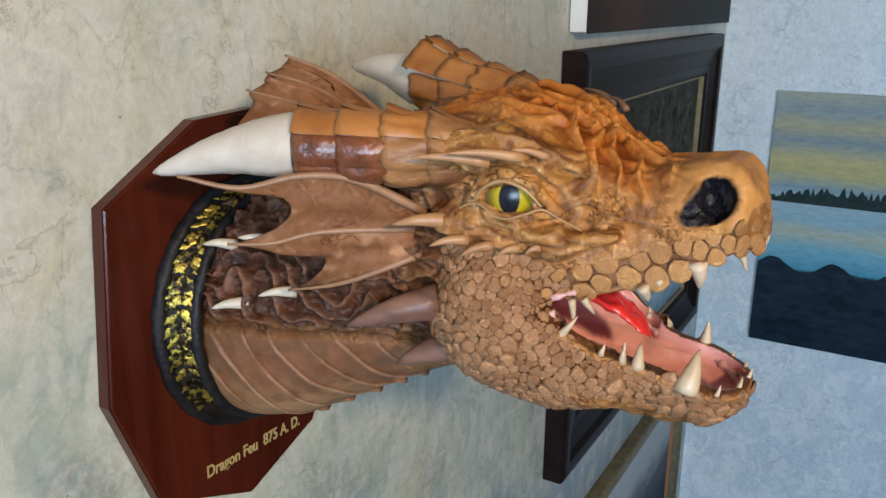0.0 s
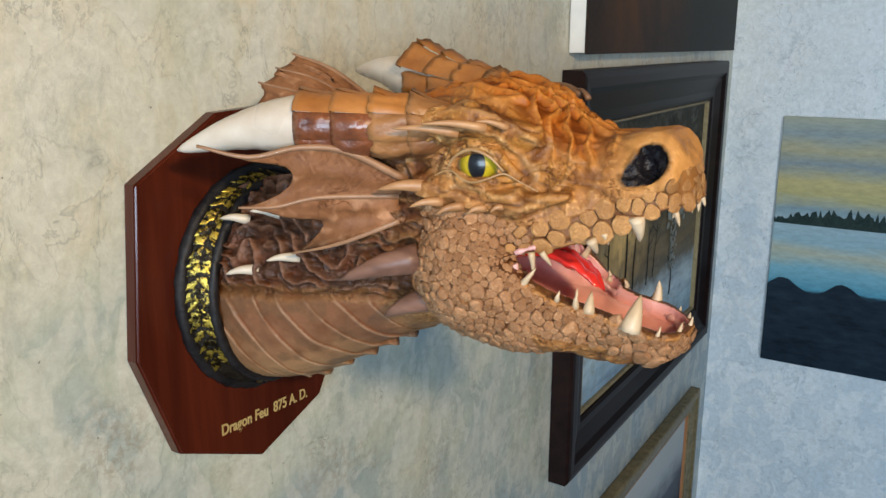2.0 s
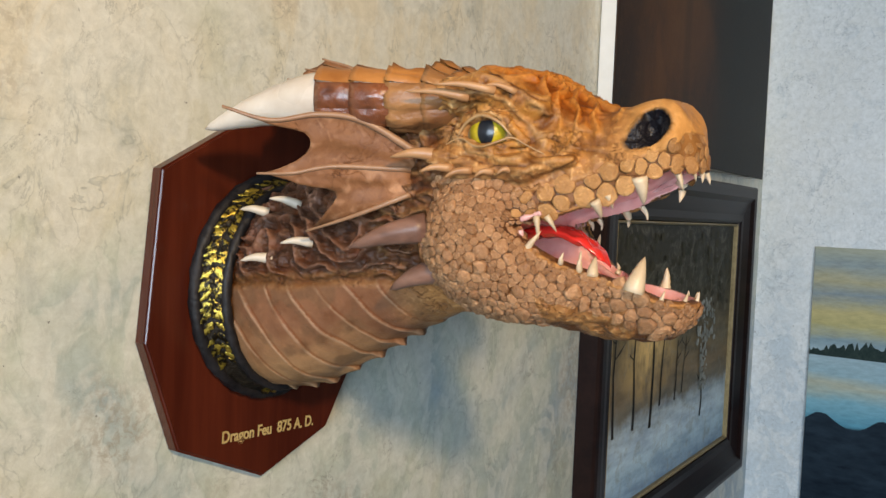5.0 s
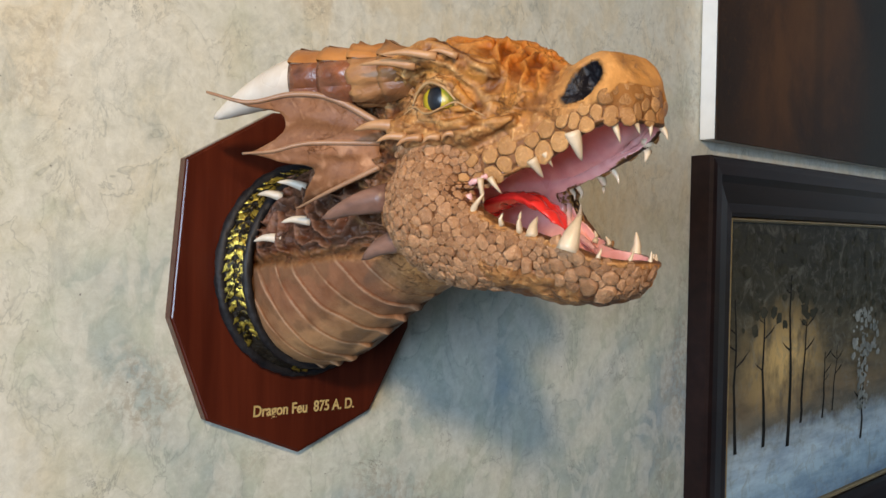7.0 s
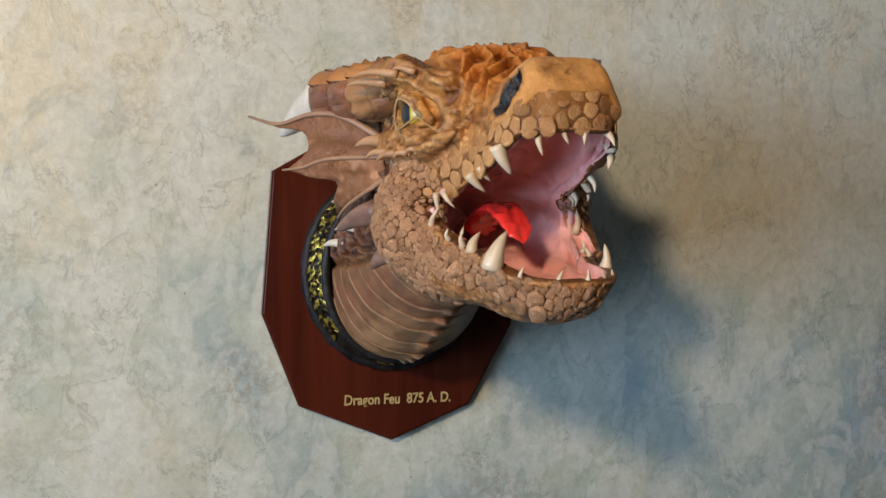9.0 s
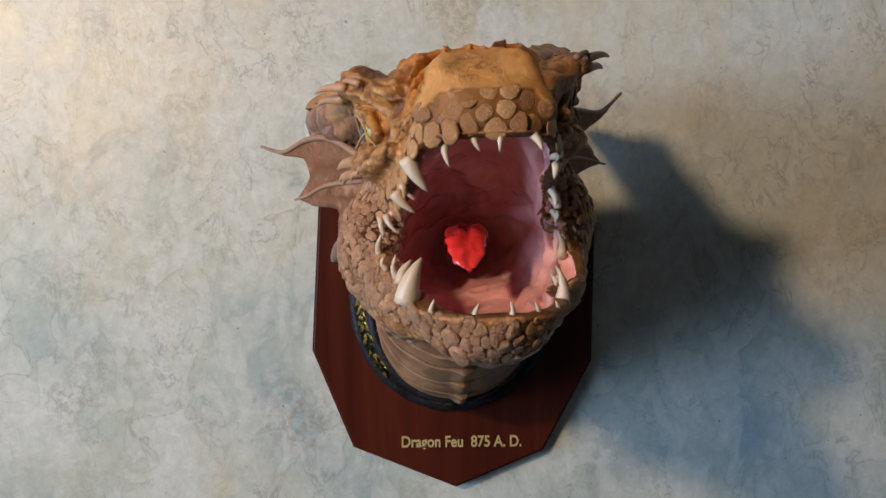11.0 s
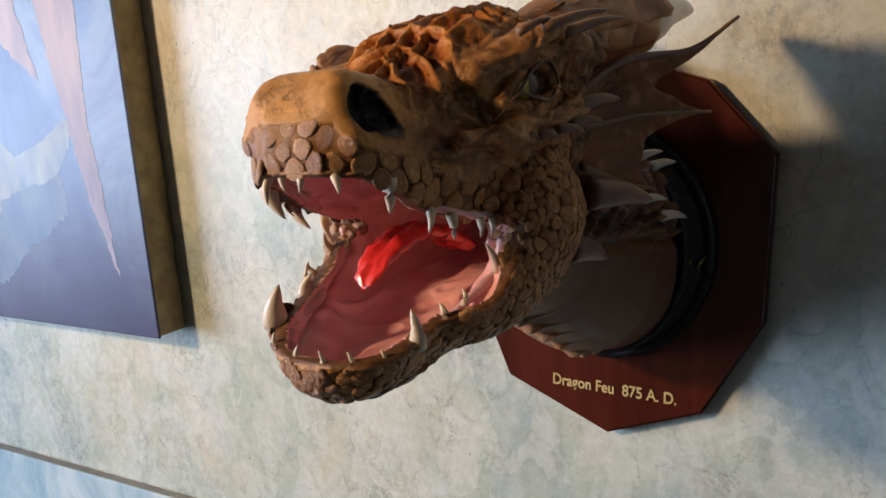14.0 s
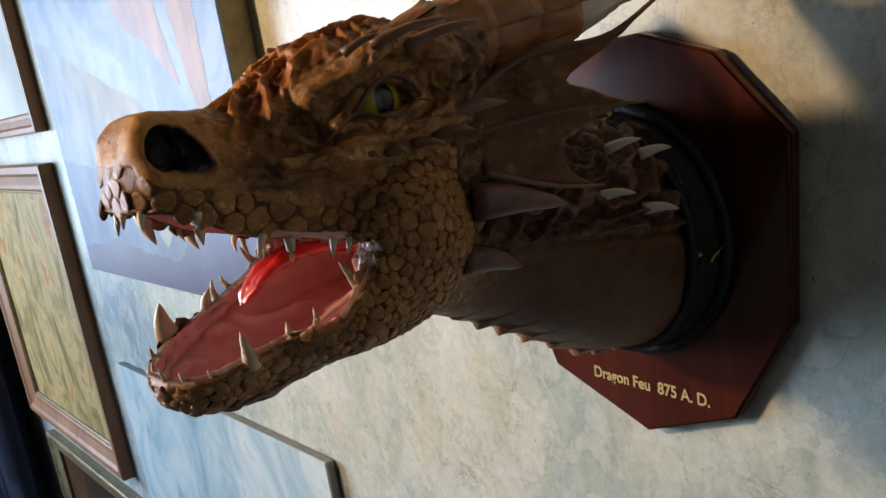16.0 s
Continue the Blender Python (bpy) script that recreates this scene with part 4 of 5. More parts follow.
zu, zl = lip_lines(x, y)
zu, zl = zu - twist(x, y), zl - twist(x, y)
cut = ~inner & (opening(x, y, pts[:, 2]) < 0.0022)
outward = (nrm[:, 1] * np.sign(y) > 0.25) | (nrm[:, 0] > 0.45)
lip_rows = ~inner & (nostril(x, ay, z) > 0.013) & (x > 0.462) & (z > zu + 0.004) & (z < zu + 0.030 + 0.006 * np.clip((x - 0.58) / 0.03, 0, 1)) & outward & (z > 1.60)
jaw_rows = ~inner & (x > 0.365) & (z < np.where(x > 0.475, zl - 0.007, np.where(x > 0.45, 1.630, 1.642))) & (z > np.where(x > 0.49, zl - 0.040, 1.484)) & ((nrm[:, 1] * np.sign(y) > -0.1) | (nrm[:, 0] > 0.3)) & ((x > 0.39) | (z > 1.52)) & (ay > 0.03 - 0.3 * np.clip(x - 0.5, 0, 1))
scaly = fractal(pts * 90, 81) * 0.3 + 0.85
scaly = np.where(lip_rows | jaw_rows, scaly, 0.0)

# relief: folded leather on brow and snout, belly bands, slack folds on the neck, cobbled jaw
def creases(p, seed, sharp=3.0, warp=0.5):
    """Thin raised folds of crumpled leather, 0 to 1."""
    q = p + warp * np.stack([fractal(p * 0.7 + 9.1 * i, seed + 50 + i, 2) for i in range(3)], 1) * 2
    return np.clip(1 - np.abs(2 * fractal(q, seed, 2) - 1) * 2.6, 0, 1) ** (sharp * 0.45)


crest = band(x, 0.31, 0.535, 0.05) * band(ay, -1, 0.060 - 0.06 * np.clip(x - 0.46, 0, 1), 0.03) * np.clip((nrm[:, 2] - 0.2) / 0.3, 0, 1)
def pleats(phase, sharp=2.5):
    """Long rounded folds along lines of equal phase, 0 to 1."""
    return (0.5 + 0.5 * np.sin(2 * np.pi * phase)) ** sharp


long_pts = pts * np.array([0.45, 1.0, 1.0])
drift = fractal(long_pts * 13, 17, 3)
folds = pleats(y * 36 + 5.5 * drift + 0.6 * fractal(long_pts * 40, 18), 5.0) * (0.45 + 1.0 * fractal(pts * 20, 19))
folds = np.maximum(folds, 1.0 * pleats(x * 36 - ay * 20 + 4.0 * fractal(pts * 13, 23), 6.0) * np.clip((fractal(pts * 15, 24) - 0.42) * 6 + 2.0 * (x - 0.44) / 0.1, 0, 1))
neck_zone = band(x, -1, 0.31, 0.06)
s = 0.80 * x + 0.60 * z
phase = (s / 0.036 + 0.10 * np.sin(ay * 30) + 1.0 * fractal(pts * 9, 61, 3)) % 1
split = 1.520 - 0.10 * (0.2 - x) + 0.012 * (fractal(pts * 40, 62) - 0.5)
belly = neck_zone * np.clip((split - z) / 0.012, 0, 1)
slack = neck_zone * np.clip((z - split) / 0.012, 0, 1)
slack_f = np.maximum(pleats(z * 30 + x * 9 + 5.0 * fractal(pts * 14, 11) + 0.9 * fractal(pts * 50, 14), 2.5), 0.5 * creases(pts * np.array([34, 70, 80]), 12, 3, 0.8))
jaw_zone = band(x, 0.36, 0.70, 0.02) * np.clip((1.632 - z) / 0.02, 0, 1)
rough = fractal(pts * 70, 21, 3) - 0.5
side = band(x, 0.33, 0.555, 0.04) * (1 - crest) * np.clip((z - 1.635) / 0.02, 0, 1)
r_eye = np.sqrt(((x - 0.427) * 0.8) ** 2 + ((z - 1.692) * 1.25) ** 2)
facef = pleats(r_eye * 46 + 2.6 * fractal(pts * 15, 31) + 0.4 * fractal(pts * 50, 32), 3.5) * np.clip(1.5 - r_eye * 12, 0.1, 1) * (0.3 + 1.0 * fractal(pts * 26, 34))
facef = np.maximum(facef, 0.55 * creases(pts * np.array([40, 70, 90]), 33, 4, 0.9) * np.clip((fractal(pts * 15, 35) - 0.45) * 5, 0, 1))
back = band(x, 0.28, 0.375, 0.03) * np.clip((z - 1.52) / 0.03, 0, 1) * (1 - crest)
keel = neck_zone * np.exp(-(ay / 0.009) ** 2) * np.clip(-nrm[:, 2], 0, 1)
gutter = np.exp(-((z - split) / 0.006) ** 2) * neck_zone
wrinkled = np.clip(side + back, 0, 1)
groove = creases(pts * np.array([30, 44, 60]), 91, 4, 1.0)
disp = crest * ((folds - 0.15) * 0.0085 + (creases(pts * np.array([40, 60, 60]), 201, 4, 1.0) - 0.3) * 0.0032) + belly * (phase ** 2 - 0.3) * 0.0046 * np.clip(fractal(pts * 12, 63) * 2.2 - 0.5, 0.1, 1.2) * (1 - 0.75 * np.clip(y / 0.03, 0, 1)) + slack * (slack_f - 0.3) * 0.013 + rough * 0.003 * (1 - belly) * (1 - crest) * (1 - 0.7 * side) + wrinkled * (facef * 0.0050 - groove * 0.0026)
disp += back * (slack_f - 0.3) * 0.006 + keel * (0.003 + 0.006 * phase ** 2) + jaw_zone * rough * 0.005 - gutter * 0.006 - scaly * 0.0028
disp = np.where(inner, (creases(pts * np.array([14, 30, 30]), 41, 2, 0.5) - 0.4) * 0.005 + (fractal(pts * 45, 43) - 0.5) * 0.004, disp)
eye_gap = np.exp(-(((x - 0.427) / 0.034) ** 2 + ((z - 1.692) / 0.022) ** 2)) * (ay > 0.06)
snout = band(x, 0.555, 0.7, 0.02) * np.clip((z - 1.66) / 0.02, 0, 1)
disp = np.where(cut, 0.0, disp) * (1 - 0.85 * eye_gap) * (1 - 0.5 * snout)
disp += snout * (nostril(x, ay, z) > 0.004) * (fractal(pts * 26, 97, 3) - 0.5) * 0.006
disp += (nostril(x, ay, z) < 0.003) * (creases(pts * 40, 141, 3, 0.9) - 0.45) * 0.005
skin_pts = pts + nrm * disp[:, None]

# paint zones, with shade laid into the +y side of the belly
tone = np.zeros((len(pts), 3))
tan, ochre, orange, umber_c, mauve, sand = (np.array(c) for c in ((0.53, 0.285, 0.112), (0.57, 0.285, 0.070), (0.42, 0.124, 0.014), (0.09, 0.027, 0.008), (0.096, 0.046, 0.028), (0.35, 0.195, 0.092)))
tone += tan


def blend(m, c):
    return tone * (1 - m[:, None]) + c * m[:, None]


blot = fractal(pts * 22, 71, 3)
tone = blend(np.clip((z - 1.645) / 0.03, 0, 1) * band(x, 0.34, 0.56, 0.04) * (0.35 + 0.65 * np.clip((blot - 0.35) * 4, 0, 1)), ochre)
tone = blend(snout * np.clip(0.55 + (blot - 0.4) * 2, 0, 1), (0.55 * ochre + 0.45 * tan) * np.array([0.98, 0.93, 0.85]))
tone = blend(crest, orange)
tone = blend(back * 0.75, mauve * 1.1)
tone = blend(slack, mauve)
tone = blend(belly, sand)
tone = blend(belly * np.clip((z - 1.395 + 0.08 * (blot - 0.5)) * 11, 0, 0.88), mauve * np.array([1.9, 1.75, 1.6]))
tone = blend(belly * np.clip((0.12 - phase) * 14, 0, 0.55), umber_c * 1.8)
# mauve over the +y belly puts that side's shade into the colour
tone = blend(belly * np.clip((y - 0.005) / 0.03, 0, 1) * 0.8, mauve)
tone = blend(belly * np.clip((fractal(pts * 34, 66, 3) - 0.48) * 6, 0, 0.55), np.array((0.135, 0.075, 0.040)))
tone = blend(belly * np.clip((phase - 0.88) * 9, 0, 0.5) * (y < 0.01) * np.clip((fractal(pts * 30, 64) - 0.30) * 4, 0.2, 0.8), np.array((0.48, 0.33, 0.22)))
# umber in the grooves, paler tan on the folds
tone = blend(wrinkled * groove ** 1.5 * 0.9, umber_c * 0.9)
tone = blend(wrinkled * np.clip(facef * 0.9, 0, 0.8), np.array((0.66, 0.43, 0.20)))
tone = blend(wrinkled * np.clip((0.43 - fractal(pts * 34, 95, 3)) * 6, 0, 0.55), umber_c * 1.6)
tone = blend(crest * np.clip((0.18 - folds) * 5, 0, 0.75), umber_c * np.array([1.3, 1.0, 0.6]))
tone = blend(crest * np.clip(folds - 0.3, 0, 1) * 0.9, np.array((0.62, 0.28, 0.065)))
tone = blend(np.clip(slack + back, 0, 1) * np.clip((0.30 - slack_f) * 2.6, 0, 0.7), umber_c * 0.7)
tone = blend(slack * np.clip((slack_f - 0.45) * 1.6, 0, 0.7), np.array((0.27, 0.155, 0.115)))
tone = blend(gutter * 0.8, umber_c * 0.5)
tone = blend(np.clip(-rough * 2.2, 0, 0.4) * (1 - crest) * (1 - belly) * (1 - snout), umber_c * 1.8)
chin = band(x, 0.47, 0.7, 0.03) * np.clip((zl - 0.030 - z) / 0.012, 0, 1)
tone = blend(chin * np.clip((blot - 0.40) * 6, 0.15, 0.85), umber_c * 1.5)
tone = blend(np.clip(scaly, 0, 1) * np.where(lip_rows, 0.6, 0.62), umber_c * 1.3)
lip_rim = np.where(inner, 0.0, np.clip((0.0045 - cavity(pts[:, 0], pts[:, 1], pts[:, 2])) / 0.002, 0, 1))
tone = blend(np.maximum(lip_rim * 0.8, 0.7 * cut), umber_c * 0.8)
tone = blend(np.clip((0.0035 - nostril(x, ay, z)) / 0.003, 0, 1), np.array((0.006, 0.005, 0.007)))

grain = 1 - 0.8 * belly - 0.6 * snout - 0.45 * crest
head_me = bpy.data.meshes.new("head")
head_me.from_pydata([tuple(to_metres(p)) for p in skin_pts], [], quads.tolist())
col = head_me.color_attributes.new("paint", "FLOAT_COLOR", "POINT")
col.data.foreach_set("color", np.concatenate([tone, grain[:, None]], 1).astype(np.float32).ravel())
kind = (inner[quads].mean(1) > 0.6).astype(np.int32)
kind[(cut & (field(pts[:, 0], pts[:, 1], pts[:, 2]) < -0.0075))[quads].all(1)] = 1
kind[(nostril(x, ay, z) < 0.0015)[quads].all(1)] = 2
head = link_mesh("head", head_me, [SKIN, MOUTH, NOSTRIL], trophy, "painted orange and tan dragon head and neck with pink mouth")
head_me.polygons.foreach_set("material_index", kind)
head_me.update()


# ---- eyes ----
def eye_material():
    m, n, l, b = material("eye_yellow", 0.30, coat=0.12)
    tc, sep = n.new("ShaderNodeTexCoord"), n.new("ShaderNodeSeparateXYZ")
    l.new(tc.outputs["Object"], sep.inputs["Vector"])
    r = 0.0235 * K
    e = lambda a, b2: calc(n, l, "POWER", calc(n, l, "ADD", calc(n, l, "POWER", calc(n, l, "DIVIDE", sep.outputs["X"], a), 2.0), calc(n, l, "POWER", calc(n, l, "DIVIDE", sep.outputs["Z"], b2), 2.0)), 0.5)
    streak = noise_tex(n, l, tc.outputs["Object"], 500, 3)
    iris = ramp(n, l, e(r * 0.95, r * 0.95), [(0.0, (0.56, 0.38, 0.015)), (0.55, (0.47, 0.35, 0.012)), (0.80, (0.22, 0.17, 0.010)), (0.92, (0.24, 0.17, 0.10))])
    iris = mix(n, l, ramp(n, l, streak, [(0.4, (0, 0, 0)), (0.65, (0.5,) * 3)]), iris, (0.30, 0.26, 0.01))
    l.new(mix(n, l, ramp(n, l, e(r * 0.40, r * 0.66), [(0.9, (1, 1, 1)), (1.0, (0, 0, 0))]), iris, (0.006, 0.008, 0.012)), b.inputs["Base Color"])
    return m


EYE_MAT = eye_material()
for sgn in (-1, 1):
    bm = bmesh.new()
    bmesh.ops.create_uvsphere(bm, u_segments=40, v_segments=24, radius=0.026 * K)
    eye = part("eye", bm, EYE_MAT, head, "glossy yellow glass eye with a dark slit pupil")
    eye.location = to_metres((0.4230 if sgn < 0 else 0.4265, (-0.0775 if sgn < 0 else 0.0715) + MY, 1.692 + (0.0155 if sgn > 0 else 0)))
    eye.rotation_euler = (0, 0, radians(15 if sgn < 0 else -4))

# darker lid and spike copies for the +y side, its shade in the colour
SHADED_LID = mottled("eyelid_shaded", (0.07, 0.03, 0.015), (0.15, 0.075, 0.035), 80, 0.5)
SHADED_SPIKE = mottled("spike_shaded", (0.13, 0.06, 0.03), (0.24, 0.125, 0.065), 60, 0.45)
LID = mottled("eyelid_cream", (0.28, 0.15, 0.06), (0.46, 0.29, 0.14), 80, 0.4)
for sgn in (-1, 1):
    for rim, r in (([(0.376, 0.105, 1.674), (0.392, 0.1035, 1.683), (0.404, 0.1045, 1.684), (0.416, 0.1065, 1.6775), (0.430, 0.107, 1.6755), (0.446, 0.1025, 1.681), (0.458, 0.097, 1.685), (0.472, 0.0925, 1.678), (0.490, 0.087, 1.669)], 0.0013),
                   ([(0.397, 0.1035, 1.687), (0.408, 0.1055, 1.700), (0.426, 0.1065, 1.7075), (0.444, 0.102, 1.701), (0.457, 0.0965, 1.687)], 0.0020)):
        path = [Vector((p[0], sgn * p[1] + MY, p[2] + float(twist(p[0], sgn * p[1])))) for p in smooth_path(rim, 28)]
        part("eyelid", tube(bmesh.new(), [to_metres(p) for p in path], [K * r * (0.35 + 0.65 * math.sin(math.pi * (0.06 + 0.88 * i / 27))) for i in range(28)], 8), LID if sgn < 0 else SHADED_LID, head, "cream painted eyelid rim" if sgn < 0 else "eyelid rim darkened for the shaded side")

# ---- teeth ----
# base, tip, radius; from the near mouth corner round the front to the far one
UPPER_NEAR = [((0.484, -0.083, 1.604), (0.484, -0.078, 1.582), 0.0036), ((0.494, -0.077, 1.605), (0.500, -0.069, 1.592), 0.0034), ((0.540, -0.067, 1.622), (0.541, -0.053, 1.607), 0.0056),
              ((0.551, -0.061, 1.628), (0.552, -0.052, 1.617), 0.0034), ((0.580, -0.056, 1.646), (0.580, -0.043, 1.622), 0.0080)]
UPPER_FRONT = [((0.606, -0.029, 1.657), (0.613, -0.028, 1.638), 0.0042), ((0.614, -0.008, 1.661), (0.618, -0.005, 1.648), 0.0038), ((0.616, 0.007, 1.662), (0.620, 0.009, 1.647), 0.0038), ((0.612, 0.033, 1.661), (0.618, 0.041, 1.647), 0.0042)]
UPPER_FAR = [((0.582, 0.056, 1.649), (0.582, 0.055, 1.628), 0.0066), ((0.538, 0.060, 1.621), (0.545, 0.062, 1.607), 0.0036), ((0.518, 0.066, 1.614), (0.520, 0.068, 1.598), 0.0048), ((0.483, 0.071, 1.604), (0.486, 0.072, 1.593), 0.0034), ((0.470, 0.074, 1.602), (0.474, 0.075, 1.592), 0.0030)]
LOWER_NEAR = [((0.476, -0.085, 1.574), (0.490, -0.083, 1.593), 0.0042), ((0.512, -0.080, 1.564), (0.515, -0.082, 1.573), 0.0030), ((0.528, -0.071, 1.557), (0.529, -0.071, 1.575), 0.0036), ((0.540, -0.066, 1.553), (0.539, -0.058, 1.570), 0.0064), ((0.582, -0.062, 1.541), (0.587, -0.051, 1.572), 0.0108)]
LOWER_FRONT = [((0.602, -0.043, 1.528), (0.606, -0.043, 1.541), 0.0032), ((0.614, -0.012, 1.524), (0.618, -0.010, 1.538), 0.0036), ((0.617, 0.010, 1.524), (0.622, 0.012, 1.538), 0.0034), ((0.610, 0.031, 1.523), (0.614, 0.031, 1.536), 0.0036), ((0.596, 0.048, 1.526), (0.599, 0.049, 1.535), 0.0032)]
LOWER_FAR = [((0.568, 0.059, 1.531), (0.571, 0.058, 1.557), 0.0072), ((0.533, 0.062, 1.538), (0.532, 0.058, 1.552), 0.0050), ((0.510, 0.067, 1.548), (0.510, 0.066, 1.558), 0.0036), ((0.474, 0.078, 1.567), (0.484, 0.074, 1.589), 0.0046)]
for row in (UPPER_NEAR, UPPER_FRONT, UPPER_FAR, LOWER_NEAR, LOWER_FRONT, LOWER_FAR):
    for base, tip, r in row:
        base, tip = Vector(base), Vector(tip)
        lean = Vector((0.0015, math.copysign(0.002, base.y), 0)) if tip.z < base.z else Vector((0.0008, math.copysign(0.003, base.y), 0))
        part("tooth", cone_tooth(base - (tip - base).normalized() * 0.0035, tip, r, lean), TOOTH, head)

# ---- gums: an uneven pink roll that the teeth stand in ----
for rows, first, last, lift, fat in (((UPPER_NEAR, UPPER_FRONT, UPPER_FAR), (0.463, -0.079, 1.603), (0.460, 0.078, 1.600), 0.0058, 0.0028), ((LOWER_NEAR, LOWER_FRONT, LOWER_FAR), (0.464, -0.081, 1.592), (0.461, 0.079, 1.588), -0.0060, 0.0038)):
    stops = [Vector(first)] + [Vector(base) + Vector((-0.003, 0 if abs(base[1]) < 0.02 else -math.copysign(0.0045 if base[1] > 0 else 0.0095, base[1]), lift)) for row in rows for base, tip, r in row] + [Vector(last)]
    loop = smooth_path(stops, 170)
    thick = [K * (fat + 0.0026 * noise.noise((i * 0.31, fat * 900, 1.7)) + 0.0012 * noise.noise((i * 0.9, fat * 500, 4.2))) for i in range(170)]
    part("gum", tube(bmesh.new(), [to_metres(p) for p in loop], [max(t, K * 0.0014) for t in thick], 9, wobble=0.2, seed=3), GUM, head, "pale pink uneven gum")

# ---- tongue ----
bm = bmesh.new()
spine = smooth_path([(0.395, -0.004, 1.566), (0.430, -0.005, 1.584), (0.470, -0.007, 1.590), (0.500, -0.009, 1.583), (0.522, -0.011, 1.570), (0.535, -0.012, 1.558)], 40)
rings = []
for i, p in enumerate(spine):
    t = i / 39
    w = 0.020 * (1 - 0.7 * t ** 4) - 0.005 * max(0, t - 0.9) / 0.1
    ring = []
    for k in range(28):
        a = 2 * math.pi * k / 28
        q = Vector((p.x, p.y + math.cos(a) * w, p.z + math.sin(a) * w * (0.42 if math.sin(a) > 0 else 0.30)))
        q.z += 0.0035 * (noise.noise((q.x * 90, q.y * 120, 3.0)) + 0.6 * abs(noise.noise((q.x * 150, q.y * 210, 7.0)))) - 0.004 * math.exp(-((q.y - p.y) / 0.003) ** 2) * (math.sin(a) > 0)
        q.y += 0.003 * noise.noise((q.x * 100, 5.0, q.z * 80))
        ring.append(bm.verts.new(to_metres(q)))
    rings.append(ring)
for p, q in zip(rings, rings[1:]):
    for k in range(28):
        bm.faces.new((p[k], p[(k + 1) % 28], q[(k + 1) % 28], q[k]))
bm.faces.new(rings[0][::-1])
bm.faces.new(rings[-1])
bmesh.ops.recalc_face_normals(bm, faces=bm.faces[:])
part("tongue", bm, TONGUE, head, "glossy wet red tongue")

# ---- horns ----
for sgn, root, bound, tip in ((-1, (0.392, -0.080, 1.726), (0.247, -0.140, 1.727), (0.097, -0.183, 1.693)), (1, (0.400, 0.066, 1.740), (0.228, 0.112, 1.760), (0.098, 0.139, 1.772))):
    root, bound, tip = Vector(root), Vector(bound), Vector(tip)
    line = smooth_path([root.lerp(bound, 0.35), bound, bound.lerp(tip, 0.5) + Vector((0, 0, 0.006)), tip], 30)
    horn = part("horn", tube(bmesh.new(), [to_metres(p) for p in line], [K * min(0.031, 0.0335 * max(1 - max(i - 8, 0) / 21, 0.0) ** 0.72 + 0.0016) for i in range(30)], 22, 0.95, wobble=0.06, seed=5), HORN_WHITE, head, "white horn tip")
    axis = (bound - root).normalized()
    e1 = axis.cross(Vector((0, 0, 1))).normalized()
    e2 = e1.cross(axis)
    for i in range(0, 4):
        a, b = root.lerp(bound, i / 4), root.lerp(bound, (i + 1.10) / 4)
        for j in range(7):
            bm = bmesh.new()
            crease = random.Random(i * 7 + j + 100 * (sgn > 0))
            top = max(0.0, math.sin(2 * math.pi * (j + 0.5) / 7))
            grid = []
            for q in range(7):
                t = q / 6
                row = []
                for k in range(7):
                    u = k / 6
                    ang = 2 * math.pi * (j + u * 1.0) / 7
                    puff = (0.03 if j < 3 else 0.10) * (math.sin(math.pi * u) * math.sin(math.pi * t)) ** 0.5
                    rr = 0.0325 * (1.0 if i else 0.60 + 0.40 * t ** 0.7) * (0.97 + 0.04 * t + puff + 0.16 * top * t ** 3 + (0.55 * top * ((i + t) / 4) ** 3 + (0.10 * noise.noise((0.0, ang * 2.2, 3.0)) if i == 3 and q > 4 else 0.0) if sgn > 0 else 0.0) + crease.uniform(-0.012, 0.012) + (0.16 * noise.noise((40 * a.lerp(b, t).x, 9 * math.cos(ang), 9 * math.sin(ang) + sgn)) if i < 2 or sgn > 0 else 0.03 * noise.noise((60 * t, ang * 3, i * 5.0))))
                    row.append(bm.verts.new(to_metres(a.lerp(b, t) + (e1 * math.cos(ang) + e2 * math.sin(ang)) * rr)))
                grid.append(row)
            grid.append([bm.verts.new(v.co.lerp(to_metres(b), 0.18)) for v in grid[-1]])
            for p, q in zip(grid, grid[1:]):
                for k in range(6):
                    bm.faces.new((p[k], p[k + 1], q[k + 1], q[k]))
            bmesh.ops.recalc_face_normals(bm, faces=bm.faces[:])
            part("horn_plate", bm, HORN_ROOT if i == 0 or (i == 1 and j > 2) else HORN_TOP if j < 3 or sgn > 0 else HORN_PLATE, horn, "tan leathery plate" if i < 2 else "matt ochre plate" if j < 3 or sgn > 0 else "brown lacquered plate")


FIN_BONE = mottled("fin_spine_tan", (0.20, 0.10, 0.052), (0.36, 0.20, 0.11), 50, 0.4, 0.0, 0.1, 0.3, 0.002)

